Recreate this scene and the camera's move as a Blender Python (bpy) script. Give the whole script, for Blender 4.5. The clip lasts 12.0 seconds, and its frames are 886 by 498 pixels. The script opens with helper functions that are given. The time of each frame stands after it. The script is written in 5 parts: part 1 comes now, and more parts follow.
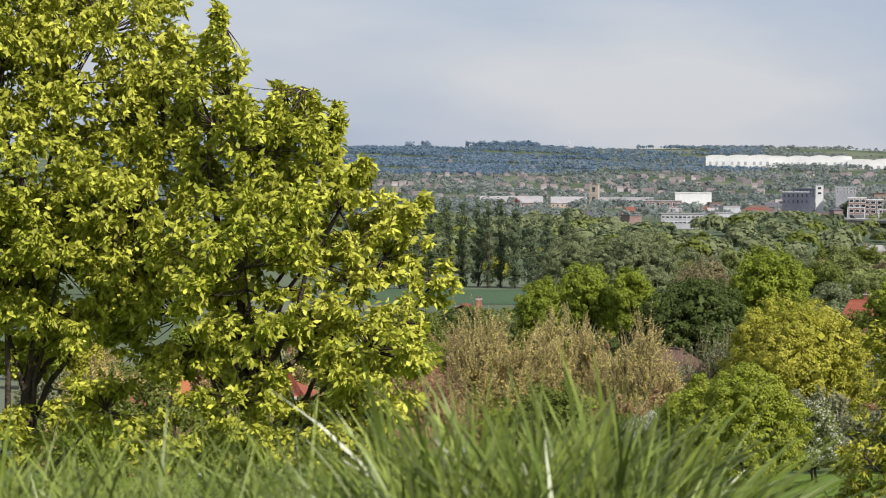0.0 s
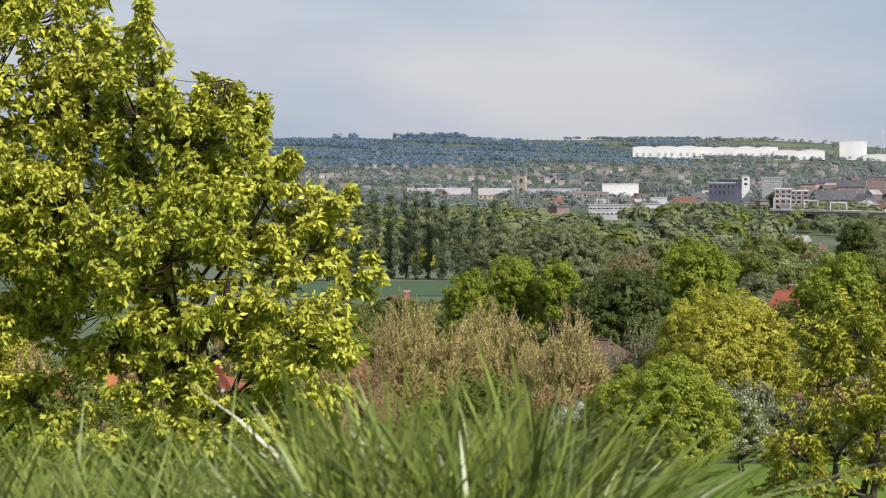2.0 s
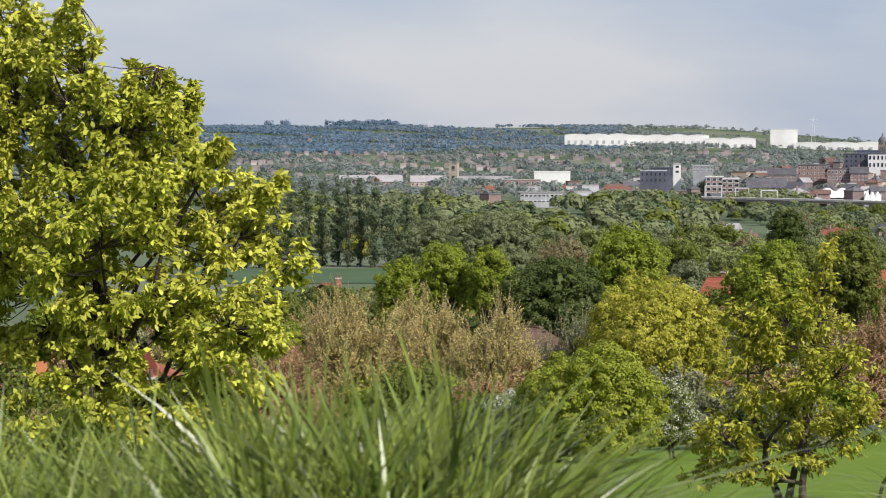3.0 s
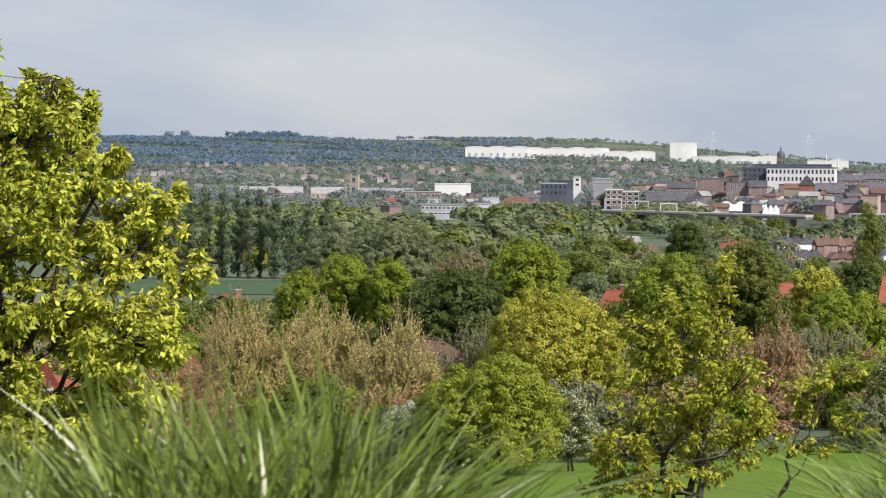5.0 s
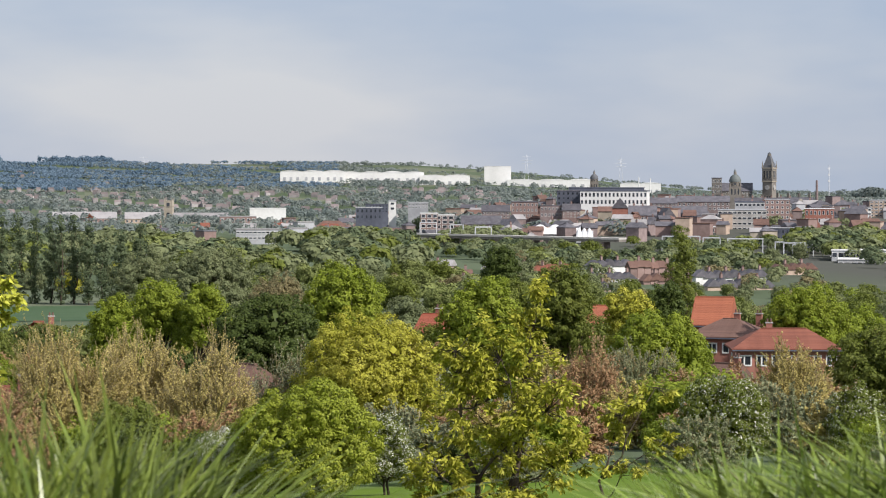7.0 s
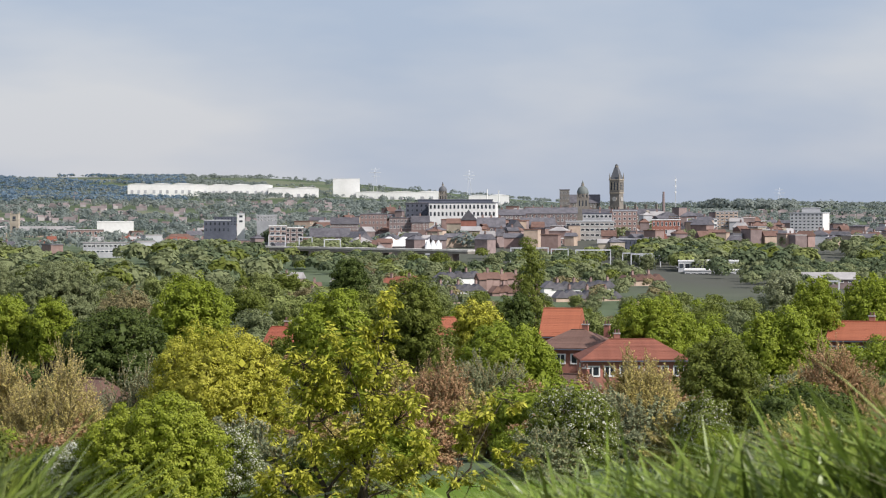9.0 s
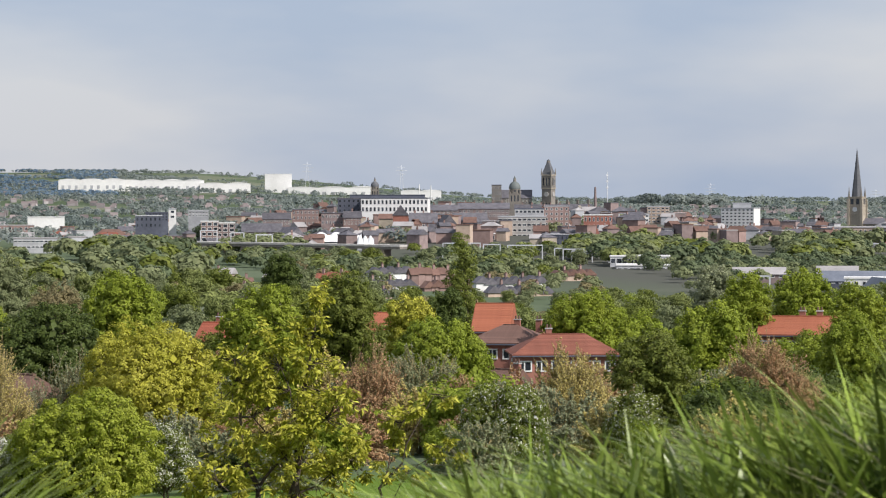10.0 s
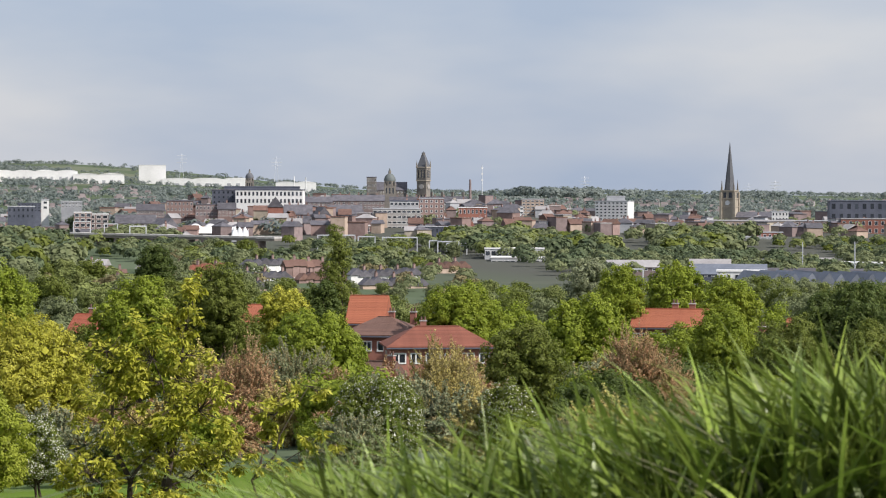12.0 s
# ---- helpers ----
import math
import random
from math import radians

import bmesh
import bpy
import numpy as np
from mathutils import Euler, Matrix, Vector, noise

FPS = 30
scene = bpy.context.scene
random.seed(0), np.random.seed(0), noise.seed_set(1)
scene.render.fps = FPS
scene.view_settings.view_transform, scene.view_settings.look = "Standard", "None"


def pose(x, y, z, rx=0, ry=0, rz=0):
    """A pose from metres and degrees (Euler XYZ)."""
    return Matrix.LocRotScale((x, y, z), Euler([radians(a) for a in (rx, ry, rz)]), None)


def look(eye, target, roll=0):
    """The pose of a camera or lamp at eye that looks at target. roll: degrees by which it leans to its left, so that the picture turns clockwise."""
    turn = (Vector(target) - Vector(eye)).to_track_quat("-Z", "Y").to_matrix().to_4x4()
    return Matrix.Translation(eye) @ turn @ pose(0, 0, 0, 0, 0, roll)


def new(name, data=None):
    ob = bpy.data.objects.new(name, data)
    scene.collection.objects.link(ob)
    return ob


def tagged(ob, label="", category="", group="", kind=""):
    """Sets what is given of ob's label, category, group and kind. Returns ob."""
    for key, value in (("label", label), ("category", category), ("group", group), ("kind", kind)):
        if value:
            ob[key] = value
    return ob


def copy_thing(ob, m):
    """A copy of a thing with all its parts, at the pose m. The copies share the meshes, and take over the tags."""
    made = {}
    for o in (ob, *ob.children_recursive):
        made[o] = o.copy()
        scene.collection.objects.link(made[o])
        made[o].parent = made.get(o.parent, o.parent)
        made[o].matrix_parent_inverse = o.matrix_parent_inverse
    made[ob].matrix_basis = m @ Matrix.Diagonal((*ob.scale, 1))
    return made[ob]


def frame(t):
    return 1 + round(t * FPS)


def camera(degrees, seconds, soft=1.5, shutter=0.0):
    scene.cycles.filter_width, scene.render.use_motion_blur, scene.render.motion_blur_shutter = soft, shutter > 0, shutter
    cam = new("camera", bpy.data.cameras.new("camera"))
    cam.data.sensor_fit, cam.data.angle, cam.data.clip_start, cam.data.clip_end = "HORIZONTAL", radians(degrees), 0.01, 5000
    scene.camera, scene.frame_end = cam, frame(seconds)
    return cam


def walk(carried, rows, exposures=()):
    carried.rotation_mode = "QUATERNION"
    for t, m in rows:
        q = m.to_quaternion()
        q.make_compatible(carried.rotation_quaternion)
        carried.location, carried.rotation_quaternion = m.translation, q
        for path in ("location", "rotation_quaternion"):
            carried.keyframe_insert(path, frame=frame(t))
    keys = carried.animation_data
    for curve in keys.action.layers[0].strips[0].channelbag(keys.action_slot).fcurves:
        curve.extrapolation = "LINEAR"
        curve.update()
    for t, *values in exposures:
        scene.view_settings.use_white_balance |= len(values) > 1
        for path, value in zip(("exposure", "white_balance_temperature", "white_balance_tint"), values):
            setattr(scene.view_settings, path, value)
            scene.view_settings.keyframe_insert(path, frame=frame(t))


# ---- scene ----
# A spring view from a grassy bank over trees and suburbs to a town and its hills.
# Bearings are degrees clockwise from +y, rises are degrees above the eye's level.
EYE_Z = 0.6
ARM = 0.5          # the camera swings round its holder on this arm
cam = camera(19.77, 12.0, 1.1)
cam.data.dof.use_dof = True
cam.data.dof.focus_distance = 300.0
cam.data.dof.aperture_fstop = 28.0


def aim(yaw, pitch, roll):
    a = radians(yaw)
    return pose(ARM * math.sin(a), ARM * math.cos(a), EYE_Z, 90 + pitch, 0, -yaw) @ pose(0, 0, 0, 0, 0, roll)


walk(cam, [
    (0, aim(-0.000, -1.695, 0.043)),
    (0.5, aim(0.111, -1.773, -0.024)),
    (1, aim(0.536, -1.738, -0.047)),
    (1.5, aim(1.148, -1.772, -0.087)),
    (2, aim(1.628, -1.879, -0.117)),
    (2.5, aim(2.081, -1.976, -0.189)),
    (3, aim(3.161, -2.167, -0.015)),
    (3.2, aim(3.338, -2.209, -0.040)),
    (4.8, aim(5.145, -1.935, 0.205)),
    (5, aim(5.406, -1.893, 0.286)),
    (5.5, aim(5.929, -1.792, 0.328)),
    (6, aim(6.898, -1.777, 0.038)),
    (6.5, aim(8.064, -1.747, -0.137)),
    (7, aim(9.561, -1.337, 0.059)),
    (7.2, aim(9.970, -1.249, 0.122)),
    (8.8, aim(12.207, -1.085, 0.011)),
    (9, aim(12.962, -1.061, -0.126)),
    (9.5, aim(13.623, -1.109, -0.102)),
    (10, aim(14.491, -1.171, -0.137)),
    (10.5, aim(14.911, -1.172, -0.115)),
    (11, aim(15.698, -1.188, -0.071)),
    (11.5, aim(16.364, -1.244, 0.109)),
    (12, aim(17.311, -1.349, 0.102)),
])

# ---------------------------------------------------------------- light
SUN_BEARING, SUN_HEIGHT = 138.0, 41.0
scene.view_settings.exposure = 0.3
world = bpy.data.worlds.new("sky")
scene.world = world
world.use_nodes = True
wn, wl = world.node_tree.nodes, world.node_tree.links
wn.clear()
sky = wn.new("ShaderNodeTexSky")
sky.sky_type = "NISHITA"
sky.sun_disc = False
sky.sun_elevation = radians(SUN_HEIGHT)
sky.sun_rotation = radians(SUN_BEARING)
sky.dust_density = 2.0
coord = wn.new("ShaderNodeTexCoord")
stretch = wn.new("ShaderNodeMapping")
stretch.inputs["Scale"].default_value = (2.6, 2.6, 9.0)
stretch.inputs["Location"].default_value = (0.7, 0.2, 0.45)
cloud = wn.new("ShaderNodeTexNoise")
cloud.inputs["Scale"].default_value = 1.5
cloud.inputs["Detail"].default_value = 5.0
cloud.inputs["Roughness"].default_value = 0.48
shape = wn.new("ShaderNodeMapRange")
shape.inputs["From Min"].default_value = 0.4
shape.inputs["From Max"].default_value = 0.63
shape.inputs["To Min"].default_value = 0.0
shape.inputs["To Max"].default_value = 1.0
tone = wn.new("ShaderNodeMix")
tone.data_type = "RGBA"
tone.inputs["A"].default_value = (4.5, 5.35, 7.0, 1)
tone.inputs["B"].default_value = (7.1, 7.25, 7.8, 1)
mixc = wn.new("ShaderNodeMix")
mixc.data_type = "RGBA"
mixc.inputs["Factor"].default_value = 0.8
back = wn.new("ShaderNodeBackground")
back.inputs["Strength"].default_value = 0.082
wout = wn.new("ShaderNodeOutputWorld")
wl.new(coord.outputs["Generated"], stretch.inputs["Vector"])
wl.new(stretch.outputs["Vector"], cloud.inputs["Vector"])
wl.new(cloud.outputs["Fac"], shape.inputs["Value"])
wl.new(shape.outputs["Result"], tone.inputs["Factor"])
wl.new(tone.outputs["Result"], mixc.inputs["B"])
wl.new(sky.outputs["Color"], mixc.inputs["A"])
wl.new(mixc.outputs["Result"], back.inputs["Color"])
wl.new(back.outputs["Background"], wout.inputs["Surface"])

sun = new("sun", bpy.data.lights.new("sun", "SUN"))
sun.data.energy = 4.6
sun.data.angle = radians(0.53)
sun.data.color = (1.0, 0.932, 0.878)
sb, sh = radians(SUN_BEARING), radians(SUN_HEIGHT)
sun.matrix_world = look((60 * math.sin(sb) * math.cos(sh), 60 * math.cos(sb) * math.cos(sh), 60 * math.sin(sh)), (0, 0, 0))


# ---------------------------------------------------------------- materials
def surface(name, one, two, rough=0.8, scale=1.0, fine=12.0, bump=0.0, spread=0.12, island=False, metal=0.0):
    """A worn surface: two colours mixed by a coarse and a fine noise, each object a little lighter or darker."""
    m = bpy.data.materials.new(name)
    m.use_nodes = True
    n, l = m.node_tree.nodes, m.node_tree.links
    bsdf = n["Principled BSDF"]
    pos = n.new("ShaderNodeTexCoord")
    a = n.new("ShaderNodeTexNoise")
    a.inputs["Scale"].default_value = scale
    a.inputs["Detail"].default_value = 3.0
    b = n.new("ShaderNodeTexNoise")
    b.inputs["Scale"].default_value = fine * scale
    b.inputs["Detail"].default_value = 2.0
    l.new(pos.outputs["Object"], a.inputs["Vector"])
    l.new(pos.outputs["Object"], b.inputs["Vector"])
    both = n.new("ShaderNodeMath")
    both.operation = "MULTIPLY_ADD"
    both.inputs[1].default_value = 0.45
    l.new(b.outputs["Fac"], both.inputs[0])
    l.new(a.outputs["Fac"], both.inputs[2])
    steep = n.new("ShaderNodeMapRange")
    steep.inputs["From Min"].default_value = 0.5
    steep.inputs["From Max"].default_value = 0.95
    l.new(both.outputs["Value"], steep.inputs["Value"])
    mix = n.new("ShaderNodeMix")
    mix.data_type = "RGBA"
    mix.inputs["A"].default_value = (*one, 1)
    mix.inputs["B"].default_value = (*two, 1)
    l.new(steep.outputs["Result"], mix.inputs["Factor"])
    vary = n.new("ShaderNodeNewGeometry") if island else n.new("ShaderNodeObjectInfo")
    rng = n.new("ShaderNodeMapRange")
    rng.inputs["To Min"].default_value = 1 - spread
    rng.inputs["To Max"].default_value = 1 + spread
    l.new(vary.outputs["Random Per Island" if island else "Random"], rng.inputs["Value"])
    hsv = n.new("ShaderNodeHueSaturation")
    l.new(rng.outputs["Result"], hsv.inputs["Value"])
    l.new(mix.outputs["Result"], hsv.inputs["Color"])
    l.new(hsv.outputs["Color"], bsdf.inputs["Base Color"])
    bsdf.inputs["Roughness"].default_value = rough
    bsdf.inputs["Metallic"].default_value = metal
    bsdf.inputs["Specular IOR Level"].default_value = 0.3
    if bump:
        bm = n.new("ShaderNodeBump")
        bm.inputs["Strength"].default_value = bump
        bm.inputs["Distance"].default_value = 0.05
        l.new(b.outputs["Fac"], bm.inputs["Height"])
        l.new(bm.outputs["Normal"], bsdf.inputs["Normal"])
    return m


def foliage(name, one, two, through_light=0.35, rough=0.5, spread=0.3, scale=0.35):
    """Leaves: gloss on top, sunlight shining through, every leaf of its own tone, whole clumps lighter or duller."""
    m = surface(name, one, two, rough, scale, 6.0, 0, spread, True)
    n, l = m.node_tree.nodes, m.node_tree.links
    bsdf, out = n["Principled BSDF"], n["Material Output"]
    bsdf.inputs["Specular IOR Level"].default_value = 0.14
    tr = n.new("ShaderNodeBsdfTranslucent")
    l.new(bsdf.inputs["Base Color"].links[0].from_socket, tr.inputs["Color"])
    mixs = n.new("ShaderNodeMixShader")
    mixs.inputs["Fac"].default_value = through_light
    l.new(bsdf.outputs["BSDF"], mixs.inputs[1])
    l.new(tr.outputs["BSDF"], mixs.inputs[2])
    l.new(mixs.outputs["Shader"], out.inputs["Surface"])
    return m


M = {}
M["bark"] = surface("bark", (0.04, 0.03, 0.022), (0.1, 0.075, 0.055), 0.9, 3.0, 8, 0.5)
M["bark_grey"] = surface("bark_grey", (0.25, 0.2, 0.095), (0.37, 0.31, 0.16), 0.9, 2.0, 8, 0.4)
M["leaf_lime"] = foliage("leaf_lime", (0.33, 0.355, 0.042), (0.54, 0.54, 0.09), 0.2, 0.5, 0.4)
M["leaf_olive"] = foliage("leaf_olive", (0.285, 0.29, 0.03), (0.45, 0.435, 0.07), 0.22, 0.5, 0.35)
M["leaf_bright"] = foliage("leaf_bright", (0.165, 0.222, 0.022), (0.29, 0.34, 0.045), spread=0.25)
M["leaf_mid"] = foliage("leaf_mid", (0.12, 0.152, 0.028), (0.19, 0.218, 0.048), spread=0.25)
M["leaf_dark"] = foliage("leaf_dark", (0.062, 0.092, 0.022), (0.11, 0.145, 0.038), spread=0.25)
M["leaf_poplar"] = foliage("leaf_poplar", (0.09, 0.122, 0.065), (0.14, 0.175, 0.09), 0.3, 0.6, 0.2)
M["leaf_yellow"] = foliage("leaf_yellow", (0.32, 0.325, 0.036), (0.47, 0.45, 0.075), spread=0.25)
M["leaf_brown"] = foliage("leaf_brown", (0.4, 0.34, 0.115), (0.54, 0.455, 0.175), 0.3, 0.7)
M["leaf_rust"] = foliage("leaf_rust", (0.34, 0.205, 0.11), (0.45, 0.29, 0.165), 0.3, 0.7)
# Distant valley leaves: base colour lightened in place of thin haze.
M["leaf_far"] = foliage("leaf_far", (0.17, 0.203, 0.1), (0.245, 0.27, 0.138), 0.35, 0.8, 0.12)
M["leaf_bud"] = foliage("leaf_bud", (0.2, 0.175, 0.09), (0.29, 0.25, 0.13), 0.3, 0.7, 0.2)
M["tussock"] = foliage("tussock", (0.09, 0.135, 0.02), (0.23, 0.275, 0.055), 0.22, 0.34, 0.5, 2.5)
M["tussock"].node_tree.nodes["Principled BSDF"].inputs["Specular IOR Level"].default_value = 0.4
# Ridge trees: blue of distance haze painted into the base colour.
M["leaf_ridge_haze"] = foliage("leaf_ridge_haze", (0.125, 0.195, 0.27), (0.215, 0.295, 0.37), 0.5, 0.9, 0.05, 0.006)
# Far hill woods: paler, greyer base colour stands in for haze.
M["leaf_hill_haze"] = foliage("leaf_hill_haze", (0.16, 0.2, 0.19), (0.285, 0.315, 0.29), 0.45, 0.9, 0.1, 0.007)
M["leaf_fresh"] = foliage("leaf_fresh", (0.22, 0.265, 0.028), (0.35, 0.385, 0.058), spread=0.25)
M["leaf_spring"] = foliage("leaf_spring", (0.17, 0.205, 0.065), (0.255, 0.285, 0.1), 0.3, 0.7, 0.2)
M["leaf_willow"] = foliage("leaf_willow", (0.2, 0.23, 0.12), (0.3, 0.32, 0.2), 0.3, 0.6)
M["blossom"] = foliage("blossom", (0.6, 0.6, 0.52), (0.8, 0.8, 0.74), 0.3, 0.7, 0.12)
M["grass_blade"] = foliage("grass_blade", (0.11, 0.168, 0.024), (0.27, 0.335, 0.068), 0.25, 0.34, 0.6, 2.5)
M["grass_blade"].node_tree.nodes["Principled BSDF"].inputs["Specular IOR Level"].default_value = 0.4
M["straw"] = foliage("straw", (0.32, 0.31, 0.17), (0.42, 0.4, 0.25), 0.3, 0.5)
M["brick"] = surface("brick", (0.225, 0.155, 0.14), (0.315, 0.225, 0.205), 0.9, 0.4, 12, 0, 0.18)
M["brick_red"] = surface("brick_red", (0.25, 0.105, 0.08), (0.33, 0.15, 0.115), 0.9, 0.5, 12, 0, 0.1)
M["brick_pale"] = surface("brick_pale", (0.36, 0.28, 0.22), (0.47, 0.37, 0.3), 0.9, 0.4, 12, 0, 0.15)
M["brick_dark"] = surface("brick_dark", (0.175, 0.135, 0.13), (0.255, 0.2, 0.195), 0.9, 0.4, 12, 0, 0.15)
M["stone"] = surface("stone", (0.26, 0.23, 0.185), (0.4, 0.355, 0.285), 0.9, 0.15, 10, 0, 0.1)
M["stone_dark"] = surface("stone_dark", (0.14, 0.13, 0.12), (0.24, 0.22, 0.19), 0.9, 0.15, 10, 0, 0.1)
M["white"] = surface("white", (0.62, 0.62, 0.61), (0.76, 0.76, 0.75), 0.6, 0.05, 10, 0, 0.06)
M["grey"] = surface("grey", (0.3, 0.31, 0.33), (0.44, 0.45, 0.47), 0.7, 0.1, 10, 0, 0.15)
M["cladding"] = surface("cladding", (0.07, 0.078, 0.105), (0.115, 0.125, 0.16), 0.6, 0.1, 10, 0, 0.15)
M["slate"] = surface("slate", (0.07, 0.068, 0.08), (0.135, 0.13, 0.145), 0.7, 0.5, 12, 0, 0.2)
M["tile_red"] = surface("tile_red", (0.22, 0.062, 0.038), (0.3, 0.09, 0.052), 0.85, 0.5, 14, 0, 0.14)
M["tile_brown"] = surface("tile_brown", (0.17, 0.062, 0.042), (0.24, 0.09, 0.06), 0.85, 0.5, 14, 0, 0.14)
M["tile_dull"] = surface("tile_dull", (0.115, 0.066, 0.052), (0.18, 0.108, 0.088), 0.85, 0.5, 14, 0, 0.14)
M["roof_grey"] = surface("roof_grey", (0.24, 0.23, 0.23), (0.36, 0.345, 0.345), 0.7, 0.1, 14, 0, 0.15)
M["sheet_blue"] = surface("sheet_blue", (0.1, 0.115, 0.145), (0.17, 0.185, 0.22), 0.5, 0.1, 14, 0, 0.2)
M["spire_lead"] = surface("spire_lead", (0.07, 0.075, 0.085), (0.13, 0.135, 0.145), 0.7, 0.1, 10)
M["copper_green"] = surface("copper_green", (0.1, 0.12, 0.12), (0.16, 0.18, 0.175), 0.7, 0.1, 10)
M["glass"] = surface("window_glass", (0.03, 0.035, 0.045), (0.06, 0.07, 0.085), 0.12, 0.3, 6, 0, 0.5)
M["steel"] = surface("steel", (0.45, 0.47, 0.5), (0.6, 0.62, 0.64), 0.5, 0.2, 10, 0, 0.1)
M["concrete"] = surface("concrete", (0.32, 0.31, 0.3), (0.45, 0.44, 0.42), 0.85, 0.2, 10)
M["tile_orange"] = surface("tile_orange", (0.255, 0.085, 0.048), (0.335, 0.115, 0.062), 0.85, 0.5, 14, 0, 0.08)
M["brick_orange"] = surface("brick_orange", (0.42, 0.16, 0.07), (0.52, 0.22, 0.1), 0.9, 0.5, 14, 0, 0.08)
M["field"] = surface("field", (0.034, 0.07, 0.026), (0.05, 0.088, 0.036), 0.9, 0.05, 10)


def ground_material():
    m = surface("ground", (0.08, 0.14, 0.016), (0.13, 0.19, 0.03), 0.95, 0.02, 40)
    n, l = m.node_tree.nodes, m.node_tree.links
    bsdf = n["Principled BSDF"]
    bsdf.inputs["Specular IOR Level"].default_value = 0.05
    near = bsdf.inputs["Base Color"].links[0].from_socket
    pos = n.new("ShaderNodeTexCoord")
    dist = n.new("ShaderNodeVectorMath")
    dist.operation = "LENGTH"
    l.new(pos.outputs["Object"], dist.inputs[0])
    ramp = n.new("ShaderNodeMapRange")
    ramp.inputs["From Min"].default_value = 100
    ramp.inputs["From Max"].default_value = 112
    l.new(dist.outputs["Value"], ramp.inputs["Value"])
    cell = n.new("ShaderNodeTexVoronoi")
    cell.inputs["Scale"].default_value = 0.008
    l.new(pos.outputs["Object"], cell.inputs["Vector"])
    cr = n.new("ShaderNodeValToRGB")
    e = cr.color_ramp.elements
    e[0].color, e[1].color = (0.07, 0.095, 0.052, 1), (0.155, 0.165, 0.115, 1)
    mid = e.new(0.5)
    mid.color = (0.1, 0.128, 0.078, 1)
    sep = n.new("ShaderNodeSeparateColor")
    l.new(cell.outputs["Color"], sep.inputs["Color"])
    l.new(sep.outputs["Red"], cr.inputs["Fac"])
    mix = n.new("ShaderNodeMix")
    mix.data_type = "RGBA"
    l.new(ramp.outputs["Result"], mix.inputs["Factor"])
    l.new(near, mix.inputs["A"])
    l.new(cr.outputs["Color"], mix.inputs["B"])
    # streets, yards and car parks of the town
    xyz = n.new("ShaderNodeSeparateXYZ")
    l.new(pos.outputs["Object"], xyz.inputs["Vector"])
    start, end, east = n.new("ShaderNodeMapRange"), n.new("ShaderNodeMapRange"), n.new("ShaderNodeMapRange")
    for node, a, b in ((start, 700, 800), (end, 2150, 1950), (east, 220, 320)):
        node.inputs["From Min"].default_value = a
        node.inputs["From Max"].default_value = b
    l.new(dist.outputs["Value"], start.inputs["Value"])
    l.new(dist.outputs["Value"], end.inputs["Value"])
    l.new(xyz.outputs["X"], east.inputs["Value"])
    one, two = n.new("ShaderNodeMath"), n.new("ShaderNodeMath")
    one.operation = two.operation = "MULTIPLY"
    l.new(start.outputs["Result"], one.inputs[0])
    l.new(end.outputs["Result"], one.inputs[1])
    l.new(one.outputs["Value"], two.inputs[0])
    l.new(east.outputs["Result"], two.inputs[1])
    paved = n.new("ShaderNodeMix")
    paved.data_type = "RGBA"
    paved.inputs["B"].default_value = (0.085, 0.088, 0.075, 1)
    l.new(two.outputs["Value"], paved.inputs["Factor"])
    l.new(mix.outputs["Result"], paved.inputs["A"])
    l.new(paved.outputs["Result"], bsdf.inputs["Base Color"])
    return m


# ---------------------------------------------------------------- the lie of the land
REACH = (0, 2, 3.5, 5, 8, 20, 40, 55, 70, 85, 100, 140, 200, 300, 500, 700, 1000, 1250, 1500, 1800, 2200, 2600, 3200, 4000, 4700, 4950)
FALL_W = (-0.6, -0.56, -0.56, -0.75, -1.5, -3.3, -5.9, -7.6, -9.0, -10.3, -11.8, -15.2, -18.6, -22.8, -27.6, -31.5, -31.5, -30, -27, -26, -23, -14, 2, 22, 46, 46)
FALL_E = (-0.6, -0.56, -0.56, -0.75, -1.5, -3.3, -5.9, -7.4, -8.6, -9.7, -11.0, -13.5, -18.0, -22.8, -27.6, -31.5, -31.5, -30, -22.5, -13.5, -13.5, -16, -14, -11, -11, -11)


def smooth(a, b, x):
    u = np.clip((x - a) / (b - a), 0, 1)
    return u * u * (3 - 2 * u)


def land(x, y):
    """The ground's height."""
    x, y = np.asarray(x, float), np.asarray(y, float)
    d = np.hypot(x, y)
    b = np.degrees(np.arctan2(x, y))
    far = smooth(15, 2, np.abs(b + 4)) + 0 * d
    low = np.interp(d, REACH, FALL_E)
    high = np.interp(d, REACH, FALL_W)
    w = np.where(d < 600, smooth(15, 7, b), smooth(12.5, 6, b) + (smooth(18, 8, b) - smooth(12.5, 6, b)) * smooth(2000, 2900, d))
    z = low + (high - low) * w
    # the bank's lip: a knoll to the west, a dip, a rising shoulder to the east
    lip = smooth(6.8, 3.2, b) * -0.035 + smooth(12, 26, b) * 0.11 + smooth(19, 26, b) * 0.065 - smooth(3.5, 6.5, b) * smooth(15.5, 11.5, b) * 0.3
    z = z + lip * smooth(1.0, 2.5, d) * smooth(16, 5.5, d)
    # the town hill falls away to the east
    z = z - smooth(18.3, 21.5, b) * 10.5 * smooth(1350, 1750, d) * smooth(3000, 2200, d)
    # rolling ground far off
    z = z + smooth(2000, 3200, d) * 4 * np.sin(x / 310.0) * np.cos(y / 420.0)
    return EYE_Z + z


def site(bearing, d):
    a = radians(bearing)
    return Vector((d * math.sin(a), d * math.cos(a), float(land(d * math.sin(a), d * math.cos(a)))))


